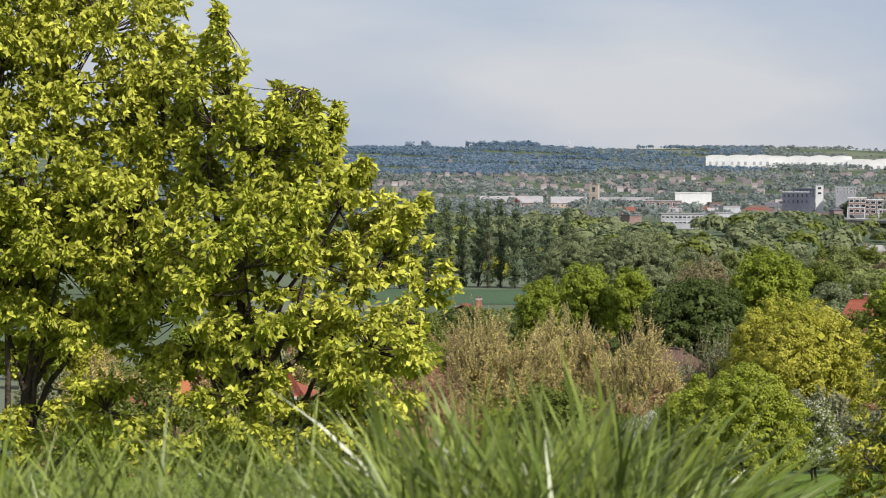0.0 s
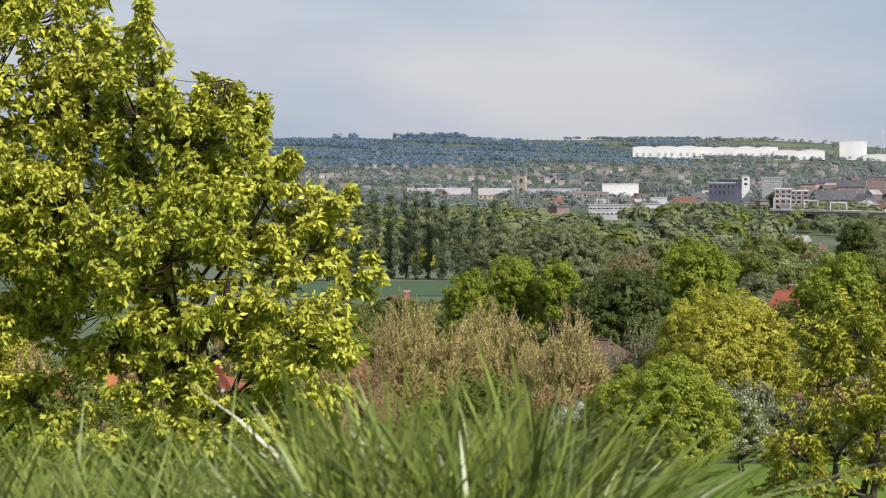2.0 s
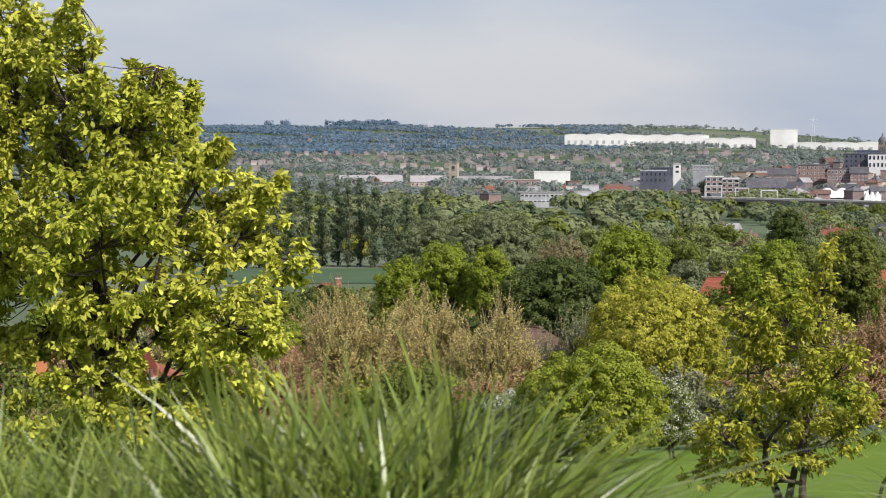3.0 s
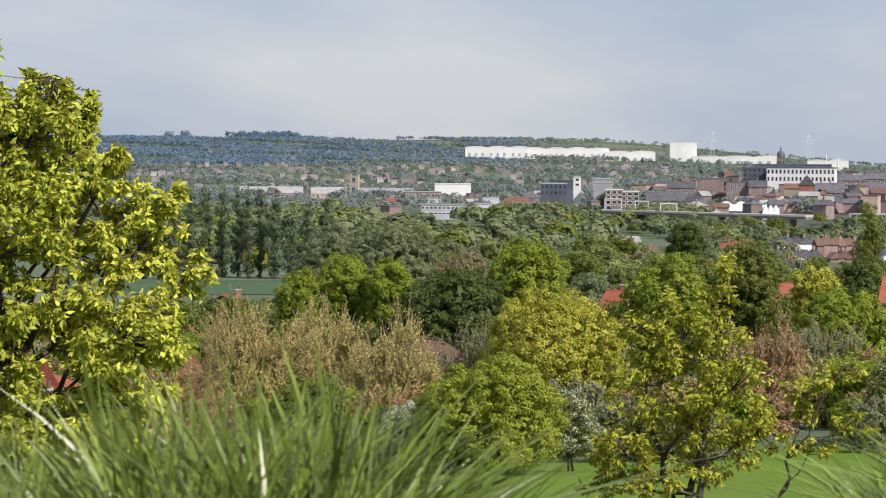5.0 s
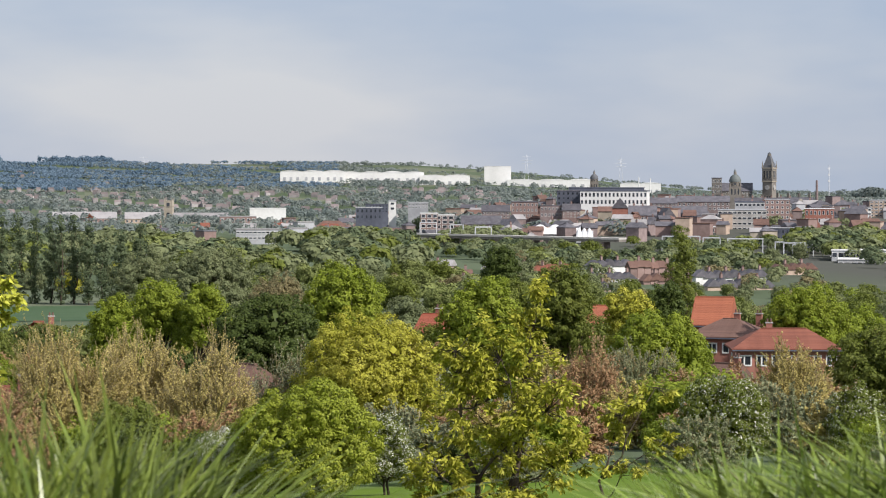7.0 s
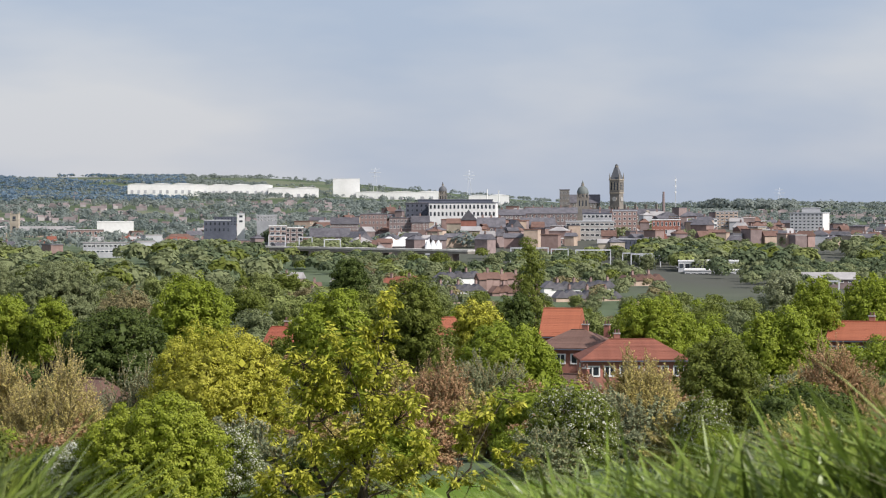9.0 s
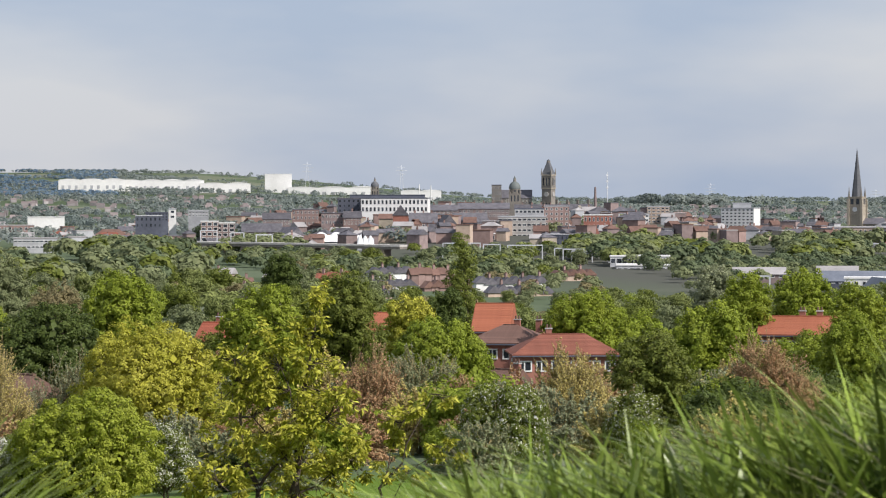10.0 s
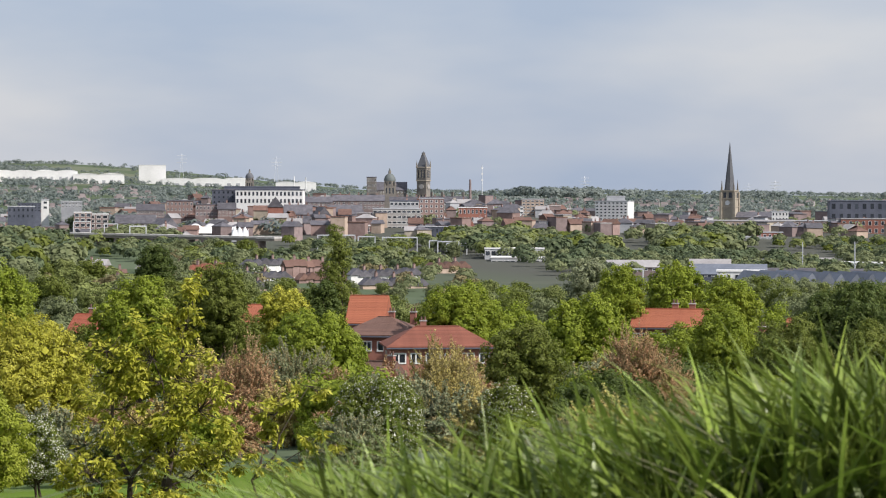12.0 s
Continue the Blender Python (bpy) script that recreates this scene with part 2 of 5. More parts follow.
def rise(el, d):
    return EYE_Z + d * math.tan(radians(el))


def mesh_of(name, verts, faces, material, smooth_faces=False):
    me = bpy.data.meshes.new(name)
    me.from_pydata(verts, [], faces)
    me.materials.append(material)
    if smooth_faces:
        me.polygons.foreach_set("use_smooth", [True] * len(me.polygons))
    me.update()
    return me


def quads(name, v, material):
    """One mesh of many loose four-cornered leaves or blades; v is an array n x 4 x 3."""
    n = len(v)
    me = bpy.data.meshes.new(name)
    me.vertices.add(4 * n)
    me.vertices.foreach_set("co", np.ascontiguousarray(v, dtype=np.float32).ravel())
    me.loops.add(4 * n)
    me.loops.foreach_set("vertex_index", np.arange(4 * n, dtype=np.int32))
    me.polygons.add(n)
    me.polygons.foreach_set("loop_start", np.arange(0, 4 * n, 4, dtype=np.int32))
    me.materials.append(material)
    me.update(calc_edges=True)
    return me


def under(ob, parent):
    ob.parent = parent
    return ob


def part(name, me, parent, label=""):
    return tagged(under(new(name, me), parent), label)


def empty(name, at, label, category, group="", turn=0.0):
    if len(label.split()) < 4:
        label += " in fresh leaf" if category in ("tree", "bush") else " in the town"
    ob = new(name)
    ob.empty_display_size = 0.2
    ob.matrix_world = Matrix.Translation(at) @ Matrix.Rotation(turn, 4, "Z")
    return tagged(ob, label, category, group)


def land_sheet():
    rings = np.concatenate([np.linspace(0.5, 12, 40), np.geomspace(12.5, 4950, 150)])
    bears = np.radians(np.concatenate([np.arange(-180, -14, 4.0), np.arange(-14, 32, 0.4), np.arange(32, 180, 4.0)]))
    r, b = np.meshgrid(rings, bears, indexing="ij")
    x, y = r * np.sin(b), r * np.cos(b)
    v = np.stack([x, y, land(x, y)], -1).reshape(-1, 3).tolist()
    nb = len(bears)
    f = []
    for i in range(len(rings) - 1):
        for j in range(nb):
            k = (j + 1) % nb
            f.append((i * nb + j, i * nb + k, (i + 1) * nb + k, (i + 1) * nb + j))
    f.append(tuple(reversed(range(nb))))
    f = [tuple(reversed(q)) for q in f]
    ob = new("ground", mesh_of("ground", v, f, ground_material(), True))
    tagged(ob, "grassy hill falling to a wide green valley", "ground", kind="structure")


land_sheet()


def playing_field():
    b, d = np.meshgrid(np.radians(np.linspace(-2.5, 2.4, 24)), np.linspace(560, 684, 14), indexing="ij")
    x, y = d * np.sin(b), d * np.cos(b)
    v = np.stack([x, y, land(x, y) + 0.12], -1).reshape(-1, 3).tolist()
    f = [(14 * i + j, 14 * i + j + 1, 14 * i + j + 15, 14 * i + j + 14) for i in range(23) for j in range(13)]
    tagged(new("playing_field", mesh_of("playing_field", v, f, M["field"], True)), "mown dark green playing field before the poplars", "field", kind="structure")


playing_field()

# ---------------------------------------------------------------- trees
rs = np.random.RandomState(7)


def unit(n):
    v = rs.normal(size=(n, 3))
    return v / np.linalg.norm(v, axis=1)[:, None]


def leaf_quads(p, axis, length, width, droop=0.0):
    """Folded leaves: p n x 3 their stalks, axis the way they point."""
    n = len(p)
    axis = axis + np.array([0, 0, -droop])
    axis /= np.linalg.norm(axis, axis=1)[:, None]
    side = np.cross(axis, unit(n))
    side /= np.linalg.norm(side, axis=1)[:, None] + 1e-9
    nor = np.cross(side, axis)
    L = length * rs.uniform(0.65, 1.25, (n, 1))
    W = width * rs.uniform(0.7, 1.2, (n, 1))
    mid = p + axis * L * 0.5 + nor * L * 0.12
    return np.stack([p, mid + side * W * 0.5, p + axis * L, mid - side * W * 0.5], 1)


def rosettes(tips, way, count, length, width, droop):
    """Sprays of leaves round the ends of the twigs."""
    n = len(tips)
    p = np.repeat(tips, count, 0)
    w = np.repeat(way, count, 0)
    a = unit(len(p)) + 0.55 * w
    a /= np.linalg.norm(a, axis=1)[:, None]
    p = p - w * rs.uniform(0, 1.3, (len(p), 1)) * length + unit(len(p)) * length * 0.25
    return leaf_quads(p, a, length, width, droop)


class Wood:
    """Tapered, bent branches gathered into one mesh."""

    def __init__(self):
        self.v, self.f = [], []

    def limb(self, pts, r0, r1, sides=5):
        base = len(self.v)
        n = len(pts)
        for i, p in enumerate(pts):
            q = pts[min(i + 1, n - 1)] - pts[max(i - 1, 0)]
            q = q / (np.linalg.norm(q) + 1e-9)
            s = np.cross(q, (0.31, 0.87, 0.2))
            s /= np.linalg.norm(s) + 1e-9
            u = np.cross(q, s)
            r = r0 + (r1 - r0) * (i / (n - 1)) ** 0.8
            for k in range(sides):
                a = 2 * math.pi * k / sides
                self.v.append(tuple(p + r * (math.cos(a) * s + math.sin(a) * u)))
        for i in range(n - 1):
            for k in range(sides):
                j = (k + 1) % sides
                self.f.append((base + i * sides + k, base + i * sides + j, base + (i + 1) * sides + j, base + (i + 1) * sides + k))
        self.f.append(tuple(base + (n - 1) * sides + k for k in range(sides)))

    def mesh(self, name, material):
        return mesh_of(name, self.v, self.f, material, True)


def bent(a, b, sag, n=5):
    a, b = np.asarray(a, float), np.asarray(b, float)
    u = np.linspace(0, 1, n)[:, None]
    off = unit(1) * np.linalg.norm(b - a) * sag
    off[0, 2] = -abs(off[0, 2]) * 0.6
    return a + (b - a) * u + off * (u * (1 - u) * 4) + rs.normal(size=(n, 3)) * np.linalg.norm(b - a) * 0.02 * (u * (1 - u) * 4)


def crown_tips(lobes, per, clump=0.3, members=6):
    """Twig ends through the lobes (centre and half axes): gathered in clumps, mostly towards the skins, with gaps between them."""
    tips, ways = [], []
    for c, r in lobes:
        n = max(6, int(per * (r[0] * r[1] * r[2]) ** (2 / 3)))
        k = max(4, n // members)
        d = unit(k)
        rad = rs.uniform(0.1, 1, k) ** 0.36
        lump = 1 + 0.16 * np.sin(d[:, 0] * 5 + c[0] * 3) * np.cos(d[:, 2] * 6 + c[2] * 5) + 0.1 * np.sin(d[:, 1] * 9 + d[:, 2] * 7)
        mid = np.asarray(c) + d * np.asarray(r) * (rad * lump * 0.93)[:, None]
        i = rs.randint(0, k, n)
        e = unit(n) * rs.uniform(0.3, 1, (n, 1))
        e[:, 2] = e[:, 2] * 0.75 + 0.1
        tips.append(mid[i] + e * clump * np.asarray(r) * rs.uniform(0.6, 1.3, k)[i][:, None])
        w = 0.5 * (d * np.asarray(r))[i] / max(r) + e
        w[:, 2] += 0.3
        ways.append(w / np.linalg.norm(w, axis=1)[:, None])
    return np.concatenate(tips), np.concatenate(ways)


def leaf_cards(p, facing, length, width, loose=0.55):
    """Leaves that lie along the skin of their clump: p n x 3 their middles, facing the way they look."""
    n = len(p)
    nor = facing + loose * unit(n)
    nor /= np.linalg.norm(nor, axis=1)[:, None] + 1e-9
    axis = np.cross(nor, unit(n))
    axis /= np.linalg.norm(axis, axis=1)[:, None] + 1e-9
    side = np.cross(nor, axis)
    L = length * rs.uniform(0.6, 1.25, (n, 1)) * 0.5
    W = width * rs.uniform(0.7, 1.25, (n, 1)) * 0.5
    return np.stack([p - axis * L, p + side * W + nor * W * 0.3, p + axis * L, p - side * W + nor * W * 0.3], 1)


def crown_skin(lobes, L, W, cover=0.4):
    """A full crown: every lobe is covered with small leafy clumps round a heart of larger inner sprays."""
    cs, rr = np.array([c for c, r in lobes], float), np.array([r for c, r in lobes], float)
    out, mids = [], []
    for i, (c, r) in enumerate(zip(cs, rr)):
        mean = float(np.prod(r)) ** (1 / 3)
        rc = max(0.2 * mean, 2.2 * L)
        k = max(6, int(4 * math.pi * mean * mean * 1.1 / (math.pi * rc * rc)))
        d = unit(k)
        lump = 1 + 0.1 * np.sin(d[:, 0] * 5 + c[0] * 3) * np.cos(d[:, 2] * 6 + c[2] * 5)
        mid = c + d * r * (rs.uniform(0.76, 1.0, k) * lump)[:, None]
        buried = np.zeros(k, bool)
        for j in range(len(cs)):
            if j != i:
                buried |= (((mid - cs[j]) / rr[j]) ** 2).sum(1) < 0.6
        mid, d = mid[~buried], d[~buried]
        if not len(mid):
            continue
        m = max(5, int(cover * 4 * math.pi * rc * rc * 0.6 / (0.5 * L * W)))
        size = np.repeat(rs.uniform(0.65, 1.35, len(mid)), m)[:, None]
        dd = np.repeat(d, m, 0)
        e = unit(len(dd)) + 0.5 * dd
        e /= np.linalg.norm(e, axis=1)[:, None] + 1e-9
        p = np.repeat(mid, m, 0) + e * rc * size * rs.uniform(0.55, 1.08, (len(e), 1)) * np.array((1, 1, 0.8))
        out.append(leaf_cards(p, e + 0.35 * dd + np.array((0, 0, 0.25)), L, W))
        mids.append(mid)
        h = unit(170)
        out.append(leaf_cards(c + 0.72 * r * h * rs.uniform(0.4, 1, (170, 1)), h, 0.3 * mean, 0.2 * mean, 0.5))
    return np.concatenate(out), np.concatenate(mids)


def tree_from(name, base, lobes, leaf, per, count, length, width, droop, label, trunk_r, bark="bark", stems=1, twigs=0.5, category="tree", group="", blossom=0.0, skin=0.0, clump=0.3, members=6):
    """A tree or bush: stems to its lobes, twigs to the leaf sprays. Everything in world metres; parts hang from an empty at the base."""
    top = empty(name, base, label, category, group)
    inv = np.asarray(base, float)
    wood = Wood()
    if skin:
        q, tips = crown_skin(lobes, length, width, skin)
    else:
        tips, ways = crown_tips(lobes, per, clump, members)
    cs = np.array([c for c, r in lobes])
    feet = []
    for s in range(stems):
        foot = np.array(base) + (np.array([rs.uniform(-1, 1), rs.uniform(-1, 1), 0]) * trunk_r * 3 * (stems > 1))
        feet.append(foot)
    hubs = []
    heads = np.argsort(-cs[:, 2])[:stems]
    stem_paths = []
    for foot, k in zip(feet, heads):
        crest = cs[k] + np.array([0, 0, lobes[k][1][2] * 0.1])
        path = bent(foot, crest, 0.06, 10)
        wood.limb(path - inv, trunk_r, trunk_r * 0.12, 7)
        stem_paths.append(path)
        hubs.extend(path[3:])
    for i, k in enumerate(k for k in range(len(cs)) if k not in heads):
        path = stem_paths[i % stems]
        want = base[2] + rs.uniform(0.3, 0.55) * (cs[k][2] - base[2])
        at = int(np.clip(np.abs(path[:, 2] - want).argmin(), 1, 7))
        limb = bent(path[at], cs[k], 0.12, 7)
        wood.limb(limb - inv, trunk_r * (0.62 - 0.05 * at), trunk_r * 0.1, 5)
        hubs.extend(limb[2:])
    hubs = np.array(hubs)
    pick = rs.permutation(len(tips))[: min(int(len(tips) * twigs), 900)]
    for t in pick:
        d2 = ((hubs - tips[t]) ** 2).sum(1) + 0.5 * np.maximum(0, hubs[:, 2] - tips[t][2]) ** 2
        h = hubs[d2.argmin()]
        wood.limb(bent(h, tips[t], 0.12, 4) - inv, trunk_r * 0.13, trunk_r * 0.03, 3)
    part("trunk", wood.mesh(name + "_wood", M[bark]), top)
    q = q - inv if skin else rosettes(tips - inv, ways, count, length, width, droop)
    if blossom:
        cut = rs.uniform(size=len(q)) < blossom
        heart = q[cut].mean(1, keepdims=True)
        part("blossom", quads(name + "_blossom", heart + 0.72 * (q[cut] - heart), M["blossom"]), top, "small white spring blossom")
        q = q[~cut]
    part("crown", quads(name + "_leaves", q, M[leaf]), top)
    return top


def lobe(bearing, el, rw, rh, d, shift=0.0):
    a = radians(bearing)
    dd = d + shift
    c = (dd * math.sin(a), dd * math.cos(a), rise(el, d))
    w, h = d * radians(rw), d * radians(rh)
    return c, (w, (w + h) * 0.5, h)


def auto_lobes(base, width, height, foot, n, skirt=0):
    """Lobes of a round crown that starts foot metres over the ground."""
    out = []
    c = np.array(base) + np.array([0, 0, foot + (height - foot) * 0.48])
    R = np.array([width / 2, width / 2, (height - foot) / 2])
    out.append((tuple(c), tuple(R * 0.62)))
    for i in range(n):
        # spread evenly round the crown, from its top to below its waist
        up = 0.97 - 1.45 * (i + rs.uniform(0, 0.8)) / n
        a = 2.4 * i + rs.uniform(-0.35, 0.35)
        d = np.array((math.cos(a) * math.sqrt(1 - up * up), math.sin(a) * math.sqrt(1 - up * up), up))
        s = rs.uniform(0.32, 0.45)
        out.append((tuple(c + d * R * (1 - s) * 1.02), tuple(R * s * rs.uniform(0.85, 1.2, 3))))
    for i in range(skirt):
        a = 2 * math.pi * (i + rs.uniform(0, 0.6)) / skirt
        k = rs.uniform(0.48, 0.64)
        out.append(((c[0] + math.cos(a) * k * R[0], c[1] + math.sin(a) * k * R[1], base[2] + foot + (height - foot) * rs.uniform(0.16, 0.3)), tuple(R * np.array((0.42, 0.42, 0.36)) * rs.uniform(0.85, 1.15))))
    return out


def round_tree(name, d, bearing, w, el_top, el_foot, leaf, label, leaf_grain=6.0, dense=1.0, bark="bark", lift=0.0, stems=1, lobes=13, twigs=0.25, category="tree", droop=0.15, aspect=0.68, blossom=0.0, skirt=6):
    """A round tree or bush seen over an arc of w degrees, from its top down to el_foot (or to the ground where that lies hidden)."""
    base = site(bearing, d)
    top = rise(el_top, d)
    width = 1.12 * d * radians(w)
    height = top - base[2]
    foot = max(0.02 * height, lift, height - 1.35 * width)
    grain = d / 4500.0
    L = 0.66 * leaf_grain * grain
    ls = auto_lobes(base, width, height, foot, lobes, skirt)
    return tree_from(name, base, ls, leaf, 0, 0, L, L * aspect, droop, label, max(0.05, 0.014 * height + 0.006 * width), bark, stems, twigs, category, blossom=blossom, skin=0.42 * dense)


def twiggy(name, d, bearing, w, el_top, el_foot, leaf, label, dense=1.0, bark="bark_grey", category="tree"):
    """A bush still almost bare: fans of fine upright twigs with buds and catkins along them."""
    base = site(bearing, d)
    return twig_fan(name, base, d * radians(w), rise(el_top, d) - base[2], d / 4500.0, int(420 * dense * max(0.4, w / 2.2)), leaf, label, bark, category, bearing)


def twig_fan(name, base, width, height, grain, n, leaf, label, bark, category, bearing, group=""):
    top = empty(name, base, label, category, group)
    wood = Wood()
    buds, ways = [], []
    mains = []
    R = np.array((width / 2, width / 2, height))
    for i in range(16):
        a = 2 * math.pi * (i + rs.uniform(0, 0.8)) / 16
        tilt = rs.uniform(0.15, 1.0)
        tip = R * np.array((math.sin(tilt) * math.cos(a), math.sin(tilt) * math.sin(a), math.cos(tilt))) * rs.uniform(0.55, 0.72)
        path = bent((0.06 * tip[0], 0.06 * tip[1], 0), tip, 0.1, 8)
        wood.limb(path, 0.011 * height, 0.003 * height, 5)
        mains.extend(path[2:])
    mains = np.array(mains)
    for i in range(n):
        # twig ends fill a dome, thickest towards its skin; every twig springs from the nearest limb below it
        d = unit(1)[0]
        d[2] = abs(d[2])
        lump = 1 + 0.09 * math.sin(5 * d[0] + bearing * 3) + 0.07 * math.cos(7 * d[1] + bearing)
        tip = d * R * lump * rs.uniform(0.35, 1) ** 0.4 * 0.97
        tip[2] = max(tip[2], 0.07 * height)
        gap = ((mains - tip * np.array((0.72, 0.72, 0.7))) ** 2).sum(1)
        foot = mains[gap.argmin()]
        path = bent(foot, tip, 0.12, 5)
        wood.limb(path, 0.75 * grain, 0.3 * grain, 3)
        for k in range(4):
            s = path[rs.randint(1, 4)]
            e = s + (tip - foot) * 0.3 * rs.uniform(0.5, 1.1) + (unit(1)[0] + np.array((0, 0, 0.5))) * height * 0.05
            wood.limb(np.array([s, (s + e) / 2 + unit(1)[0] * 0.012 * height, e]), 0.5 * grain, 0.25 * grain, 3)
            m = 17
            u2 = rs.uniform(0, 1.05, (m, 1))
            buds.append(s + (e - s) * u2 + unit(m) * 1.6 * grain)
            ways.append(unit(m) + d + np.array((0, 0, 0.3)))
    part("trunk", wood.mesh(name + "_wood", M[bark]), top)
    p, a = np.concatenate(buds), np.concatenate(ways)
    part("crown", quads(name + "_buds", leaf_cards(p, a, 3.9 * grain, 2.3 * grain), M[leaf]), top)
    return top


def seat(bearing, el, d):
    return site(bearing, d)


# ---------------------------------------------------------------- the near trees
NEAR = 26.0
tree_from("tree", seat(-4.19, -7.13, NEAR), [
    lobe(-2.85, 0.10, 1.12, 1.88, NEAR), lobe(-1.83, -1.56, 1.40, 1.53, NEAR, 0.3), lobe(-1.58, -3.85, 1.59, 1.53, NEAR, -0.4),
    lobe(-5.06, 1.11, 1.08, 2.42, NEAR, 0.4), lobe(-3.99, 0.48, 0.95, 1.78, NEAR, -0.2), lobe(-5.77, -3.20, 1.78, 1.53, NEAR, 0.5), lobe(-4.37, -2.06, 2.16, 2.16, NEAR, -0.5), lobe(-3.62, -3.97, 1.91, 1.40, NEAR, 0.6),
    lobe(-0.64, -1.15, 0.43, 0.89, NEAR, 0.2), lobe(-3.46, 1.68, 0.43, 0.70, NEAR, 0.1), lobe(-2.45, 1.25, 0.5, 0.7, NEAR, 0.2), lobe(-3.1, 1.9, 0.4, 0.8, NEAR, -0.1), lobe(-1.75, 0.1, 0.5, 0.7, NEAR, 0.1), lobe(-2.2, -6.0, 1.7, 0.5, NEAR, -0.6), lobe(-4.4, -6.1, 1.7, 0.5, NEAR, -0.4), lobe(-0.18, -2.32, 0.70, 0.64, NEAR), lobe(-4.87, 3.26, 0.28, 0.76, NEAR, 0.2),
    lobe(-1.83, -5.11, 1.40, 0.76, NEAR, -0.2), lobe(-3.11, -5.43, 1.91, 0.76, NEAR, -0.5), lobe(-4.63, -4.85, 1.53, 0.89, NEAR, -0.6), lobe(-5.90, -5.72, 1.78, 0.64, NEAR, -0.7)],
    "leaf_lime", 1000, 9, 0.094, 0.046, 0.75, "leafy lime-green spring tree on the grassy slope", 0.085, twigs=0.2, clump=0.24, members=11)
tree_from("tree", seat(-9.54, -7.05, NEAR + 1), [
    lobe(-7.51, 3.11, 2.42, 2.93, NEAR + 1, 0.5), lobe(-9.39, -0.29, 2.80, 2.80, NEAR + 1), lobe(-6.77, -0.92, 2.04, 2.16, NEAR + 1, -0.4),
    lobe(-8.90, -3.18, 2.55, 1.27, NEAR + 1, 0.4), lobe(-7.41, -5.08, 1.66, 0.89, NEAR + 1, -0.6), lobe(-8.40, -2.05, 2.42, 1.91, NEAR + 1, -0.4), lobe(-6.14, 0.73, 1.53, 2.29, NEAR + 1), lobe(-9.66, -5.68, 1.53, 0.76, NEAR + 1, -0.3),
    lobe(-12.33, 0.09, 2.55, 3.82, NEAR + 1), lobe(-9.86, 3.84, 2.55, 2.55, NEAR + 1)],
    "leaf_lime", 850, 9, 0.094, 0.046, 0.75, "broad lime-green spring tree with dark limbs", 0.09, twigs=0.2, clump=0.24, members=11)
YOUNG = 55.0
tree_from("tree", seat(10.94, -7.37, YOUNG), [
    lobe(10.85, -3.77, 1.21, 0.95, YOUNG), lobe(10.23, -4.92, 1.40, 1.02, YOUNG, 0.4), lobe(11.72, -2.50, 0.46, 0.79, YOUNG),
    lobe(11.87, -4.90, 1.02, 1.15, YOUNG, -0.4), lobe(9.48, -6.32, 1.02, 0.89, YOUNG, -0.3), lobe(11.12, -6.17, 1.40, 0.89, YOUNG, 0.3),
    lobe(11.48, -3.20, 0.53, 0.64, YOUNG), lobe(12.39, -5.90, 0.70, 0.64, YOUNG), lobe(9.84, -3.66, 0.57, 0.57, YOUNG), lobe(9.0, -7.0, 0.6, 0.45, YOUNG), lobe(10.3, -6.9, 0.8, 0.45, YOUNG, -0.5)],
    "leaf_olive", 220, 8, 0.16, 0.06, 0.8, "slender young tree with drooping yellow-green leaves", 0.095, stems=3, twigs=0.35)
tree_from("tree", seat(12.84, -7.40, YOUNG + 1), [
    lobe(13.76, -4.81, 0.74, 0.48, YOUNG + 1), lobe(14.32, -4.42, 0.43, 0.31, YOUNG + 1), lobe(13.39, -5.50, 0.51, 0.43, YOUNG + 1, 0.3),
    lobe(14.58, -5.54, 0.61, 0.36, YOUNG + 1, -0.3), lobe(13.65, -6.13, 0.76, 0.33, YOUNG + 1)],
    "leaf_olive", 170, 7, 0.16, 0.065, 0.75, "thin leaning sapling with drooping yellow-green leaves", 0.05, twigs=0.9)

# ---------------------------------------------------------------- bushes along the lawn
round_tree("bush", 86, 6.50, 3.12, -4.22, -6.98, "leaf_fresh", "dense bright green bush at the lawn's edge", 8, 1.2, stems=3, category="bush")
round_tree("bush", 84, 2.45, 1.78, -4.65, -6.36, "leaf_mid", "dark green bush behind the grass bank", 8, 1.2, stems=2, category="bush")
round_tree("hawthorn", 88, 4.59, 1.21, -5.24, -6.36, "leaf_mid", "hawthorn bush white with blossom", 6, 1.1, stems=2, category="bush", blossom=0.6)
round_tree("hawthorn", 89, 8.29, 1.08, -4.94, -6.84, "leaf_mid", "hawthorn bush thinly white with blossom", 6, 1.0, stems=2, category="bush", blossom=0.4)
round_tree("hawthorn", 105, 15.89, 1.85, -4.07, -5.78, "leaf_mid", "dark hawthorn dotted with white blossom", 7, 1.1, stems=2, category="bush", blossom=0.22)
round_tree("hawthorn", 108, 18.76, 1.21, -4.23, -5.53, "leaf_mid", "hawthorn dotted with white blossom", 7, 1.0, stems=2, category="bush", blossom=0.2)
twiggy("willow", 125, 1.15, 4.0, -2.88, -5.85, "leaf_brown", "buff willow thicket just coming into leaf", 1.3)
twiggy("willow", 128, 2.9, 4.0, -2.96, -5.86, "leaf_brown", "buff willow thicket with catkins", 1.3)
twiggy("willow", 122, 4.3, 3.2, -3.12, -5.85, "leaf_brown", "grey-brown willow thicket with bare twigs", 1.0)
twiggy("willow", 118, -0.62, 3.0, -4.23, -5.75, "leaf_rust", "rusty thicket of bare twigs below the houses", 1.0)
